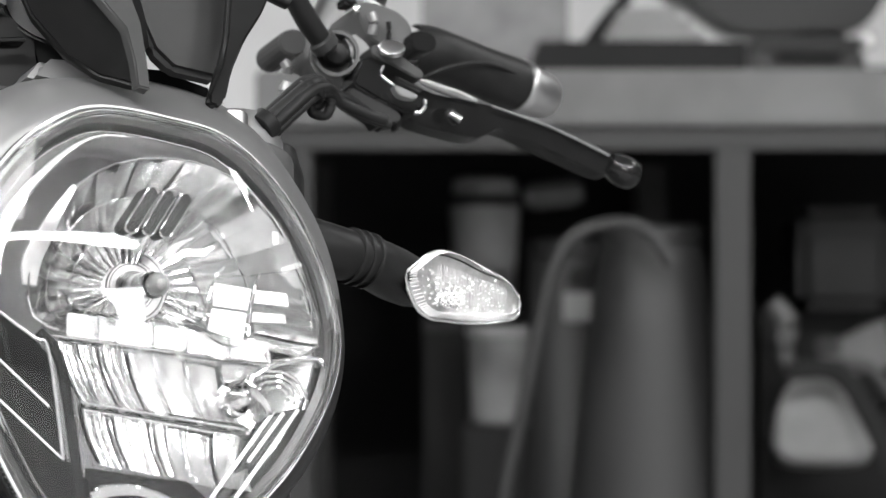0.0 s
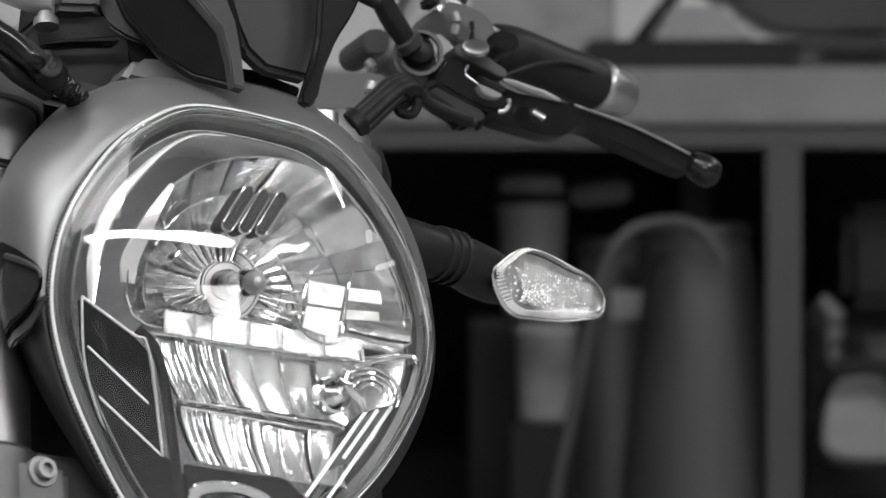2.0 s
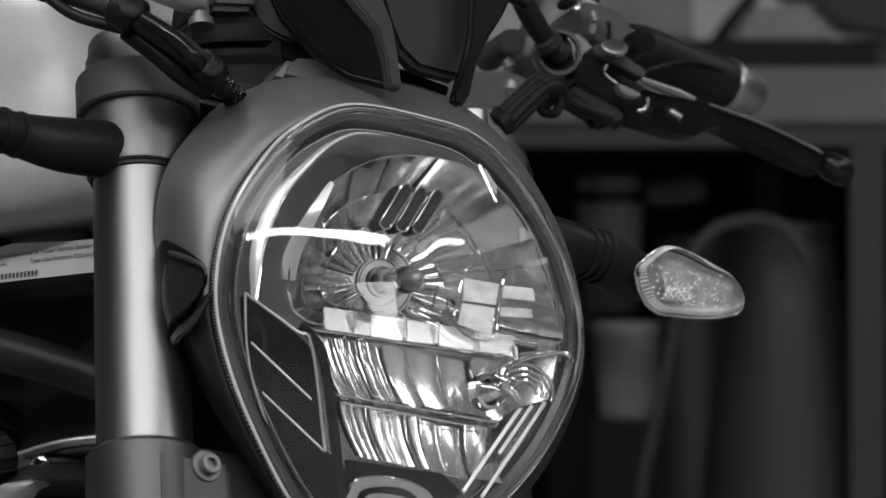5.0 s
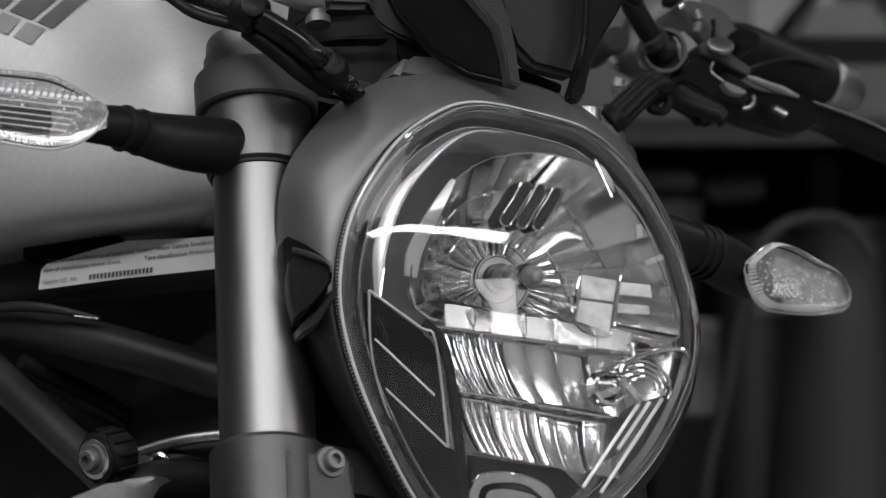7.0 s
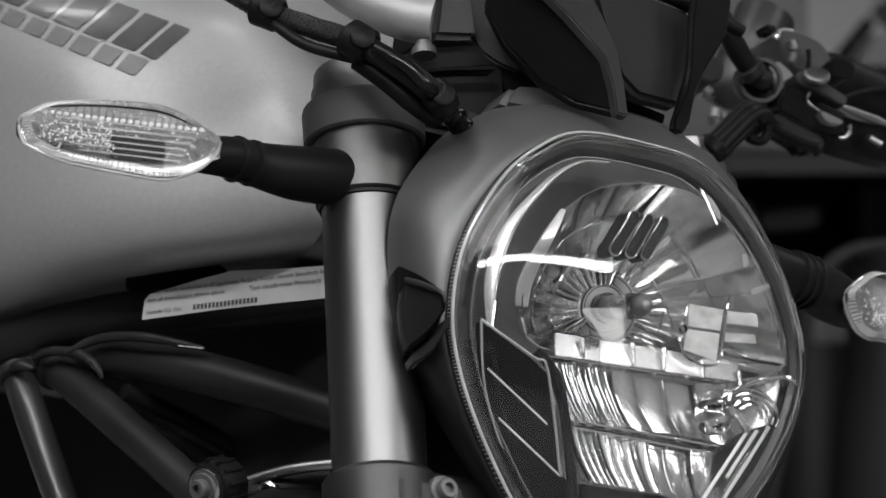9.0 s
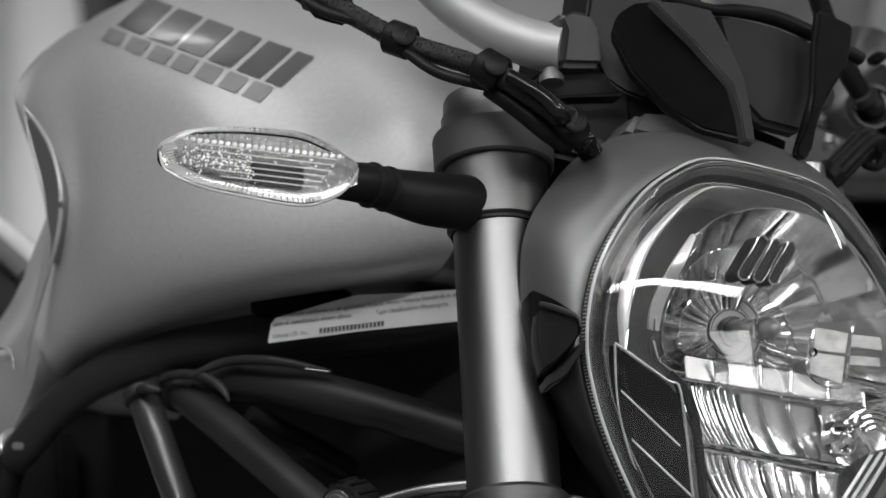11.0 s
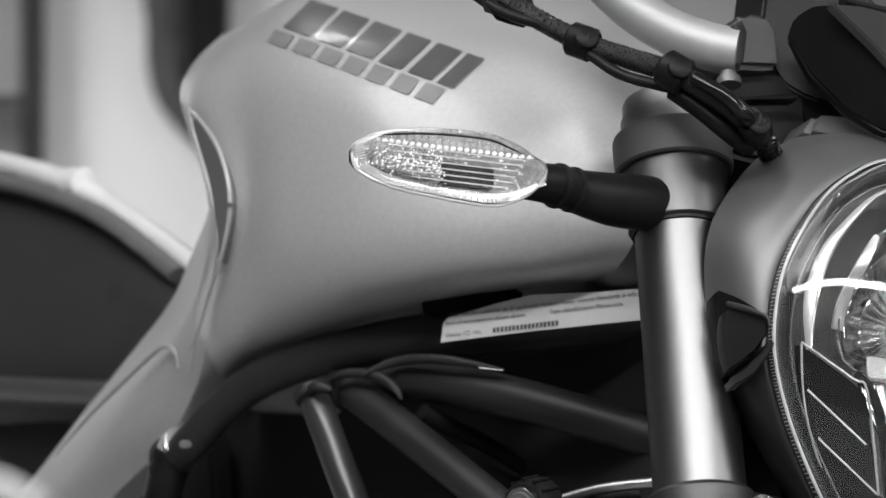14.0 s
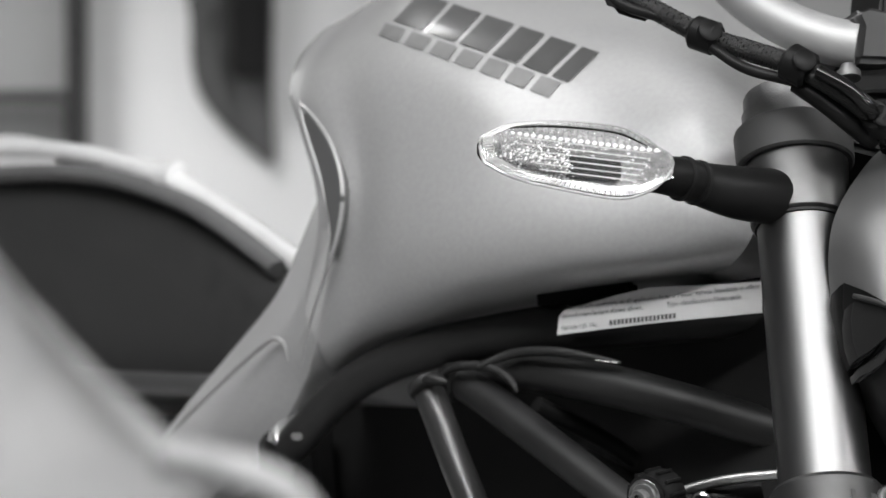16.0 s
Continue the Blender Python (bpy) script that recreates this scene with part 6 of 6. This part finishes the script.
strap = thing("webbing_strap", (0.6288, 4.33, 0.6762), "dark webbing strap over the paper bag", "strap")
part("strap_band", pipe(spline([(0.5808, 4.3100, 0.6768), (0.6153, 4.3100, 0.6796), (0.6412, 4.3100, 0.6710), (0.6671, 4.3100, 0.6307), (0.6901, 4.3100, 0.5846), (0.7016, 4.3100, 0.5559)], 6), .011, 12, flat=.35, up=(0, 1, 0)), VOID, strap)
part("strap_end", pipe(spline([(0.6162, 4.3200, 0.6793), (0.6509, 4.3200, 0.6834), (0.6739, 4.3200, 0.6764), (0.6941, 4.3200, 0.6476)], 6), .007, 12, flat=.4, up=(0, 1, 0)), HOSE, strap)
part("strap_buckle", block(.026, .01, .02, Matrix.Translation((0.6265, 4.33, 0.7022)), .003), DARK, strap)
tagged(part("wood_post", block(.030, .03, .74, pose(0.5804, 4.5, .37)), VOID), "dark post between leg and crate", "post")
# on the bench
def on_bench(name, x0, x1, y0, depth, d, mat, label, cat, edge=.006, zb=.992):
    cx, hgt = (x0 + x1) / 2, y0 - zb
    return tagged(part(name, block(x1 - x0, depth, hgt, pose(cx, d, zb + hgt / 2), edge, 3), mat), label, cat)


box = thing("white_box", (0.27, 4.62, .992), "white cardboard box on the bench", "box")
part("box_body", block(0.166, .2, .15, pose(0.2709, 4.62, 1.067), .004), BOXW, box)
part("box_lid", block(0.172, .206, .030, pose(0.2709, 4.62, 1.147), .004), BOXW, box)
tray = thing("black_tray", (.42, 4.36, .992), "flat black tray on the bench", "tray")
part("tray_base", block(.2146, .22, .020, pose(.4219, 4.36, 1.002), .004), VOID, tray)
for y in (4.253, 4.467):
    part("tray_rim", block(.222, .008, .0345, pose(.4219, y, 1.0095), .002), VOID, tray)
z0, z1 = Z((0.3453, 4.3750, 1.0277)), Z((0.3453, 4.3750, 1.0651))
for k in range(3):
    on_bench("paper_pad", X((0.3851, 4.3750, 1.0479)) + .008 * k, X((0.4924, 4.3750, 1.0478)) - .012 * k, z0 + (z1 - z0) * (k + 1) / 3, .16, 4.36, PALE, "pale paper pad stacked on the black tray", "paper", .004, z0 + (z1 - z0) * k / 3 + .001)
gc = thing("grey_case", (.6186, 4.58, .992), "grey equipment case on the bench", "case")
part("case_body", block(.1276, .2, .036, pose(.6186, 4.58, 1.0105), .005, 3), BENCHSTEEL, gc)
part("case_lid", block(.1300, .203, .014, pose(.6186, 4.58, 1.0360), .005, 3), CYL, gc)
part("case_handle", pipe(spline([(.585, 4.478, 1.022), (.590, 4.468, 1.022), (.647, 4.468, 1.022), (.652, 4.478, 1.022)], 4), .004, 10), BLACK, gc)
machine = thing("dark_machine", (.6, 4.75, .992), "dark grey machine standing on the bench", "machine")
part("machine_body", slab(spline([(0.4744, 4.7000, 1.1376), (0.4807, 4.7000, 1.1046), (0.5061, 4.7000, 1.0920), (0.5314, 4.7000, 1.0743), (0.5536, 4.7000, 1.0629), (0.5915, 4.7000, 1.0603), (0.6422, 4.7000, 1.0616), (0.7055, 4.7000, 1.0679), (0.7182, 4.7000, 1.1376)], 3, True), (0, -1, 0), .16, .012), CYL, machine)
part("machine_base", block(.30, .16, .03, pose(.62, 4.80, 1.0075), .004), VOID, machine)
part("machine_column", block(.06, .06, .09, pose(.66, 4.80, 1.066), .006), DARK, machine)
part("machine_knob", turned([(0, .012), (.012, .012), (.016, .009), (.016, 0)], (0.6858, 4.5, 1.041), (0, -1, 0), 20), STEELD, machine, "bright knob")
part("machine_arm", pipe([(0.3731, 4.4500, 1.0325), (0.3910, 4.4500, 1.0563), (0.4177, 4.4500, 1.0889)], .008, 12), VOID, machine)
on_bench("steel_bin", X((0.7377, 4.3750, 1.0477)), X((0.8972, 4.3750, 1.0476)), 1.12, .2, 4.45, CYL, "dark parts bin on the bench", "bin")

# ---- far wall, left ----
# Thin paler sheet added over the wall's brighter stretch.
tagged(part("pillar", block(.60, .06, 3, pose(X((-0.9294, 6.5100, 1.2146)) + .30, 6.765, 1.5)), PILLAR), "paler sheet over the brighter stretch of wall", "pillar", kind="structure")
cab = thing("wall_cabinet", (X((-0.6495, 6.6500, 1.2226)), 6.75, 1.0), "dark wall cabinet with an open black door", "cabinet")
part("cabinet_body", block(.10, .022, 1.2, pose(X((-0.6839, 6.6500, 1.2227)), 6.722, Z((-0.6839, 6.6500, 1.1747)) + .6), .01), BENCHSTEEL, cab)
part("cabinet_door", block(.064, .02, 1.15, pose(X((-0.6485, 6.6500, 1.2226)), 6.66, Z((-0.6485, 6.6500, 1.1746)) + .575), .004), VOID, cab)
part("hinge", block(.02, .05, .03, pose(X((-0.6571, 6.6500, 1.2226)), 6.69, Z((-0.6485, 6.6500, 1.1746)) + .2)), STEELD, cab)
win = thing("window_1", (X((-0.9828, 6.4750, 1.2125)), 6.7, 1.0), "grey window in a dark frame", "window", kind="structure")
part("window_frame", block(.03, .06, 1.6, pose(X((-0.9437, 6.4750, 1.2124)), 6.66, Z((-1.0057, 6.4750, 1.0168)) + .8)), BENCHSTEEL, win)
part("window_frame", block(.5, .05, .02, pose(X((-0.9437, 6.4750, 1.2124)) - .25, 6.66, Z((-1.0059, 6.4750, 1.1428)))), BENCHSTEEL, win)
part("pane", block(.5, .02, 1.6, pose(X((-0.9437, 6.4750, 1.2124)) - .25, 6.72, Z((-1.0057, 6.4750, 1.0168)) + .8)), PANE, win)
coat = thing("hanging_coat", (X((-0.6667, 6.6500, 1.0980)), 6.7, 1.0), "dark grey work coat hanging beside the cabinet", "coat")
part("coat_body", slab(spline([(-0.7511, 6.7060, 1.3815), (-0.7530, 6.7060, 1.2652), (-0.7520, 6.7060, 1.2071), (-0.7376, 6.7060, 1.1490), (-0.6989, 6.7060, 1.0986), (-0.6430, 6.7060, 1.0502), (-0.6122, 6.7060, 1.0366), (-0.6159, 6.7060, 1.1777), (-0.6236, 6.7060, 1.3811)], 4, True), (0, -1, 0), .03, .006), COATM, coat)
part("coat_hook", pipe([(-0.6763, 6.6500, 1.3380), (-0.6868, 6.8250, 1.3521)], .006, 8), STEELD, coat)
part("coat_fold", pipe(spline([(-0.7115, 6.6762, 1.3595), (-0.7144, 6.6762, 1.2245), (-0.6875, 6.6762, 1.1185)], 5), .010, 10), COATM, coat)


# ---- pale bodywork close by ----
near = thing("white_fairing", (X((-0.4188, 1.0850, 0.7527)), .62 * 1.75, 0), "pale motorcycle fairing standing close by", "fairing")
part("fairing_shell", slab(spline([(-0.4767, 1.1200, 0.8229), (-0.4474, 1.1000, 0.7997), (-0.4280, 1.0900, 0.7804), (-0.4091, 1.0850, 0.7634), (-0.3978, 1.0850, 0.7527), (-0.3945, 1.0850, 0.7395), (-0.3942, 1.0850, 0.7180), (-0.4767, 1.1200, 0.7157)], 3, True), (0.25, -1, 0.15), .09, .030, seg=6), NEARGREY, near, "pale grey shell")
part("fairing_edge", pipe(spline([(-0.4060, 1.0750, 0.7511), (-0.3955, 1.0750, 0.7498), (-0.3824, 1.0750, 0.7468), (-0.3710, 1.0750, 0.7422), (-0.3628, 1.0750, 0.7350), (-0.3595, 1.0750, 0.7252)], 6), [.0040, .0056, .0060, .0058, .0050, .0036], 16), NEARWHITE, near, "bright white edge")
part("fairing_base", pipe([(-0.4270, 1.0850, 0.7197), (X((-0.4270, 1.0850, 0.7197)), .62 * 1.75, .02)], .03, 12), NEARGREY, near)
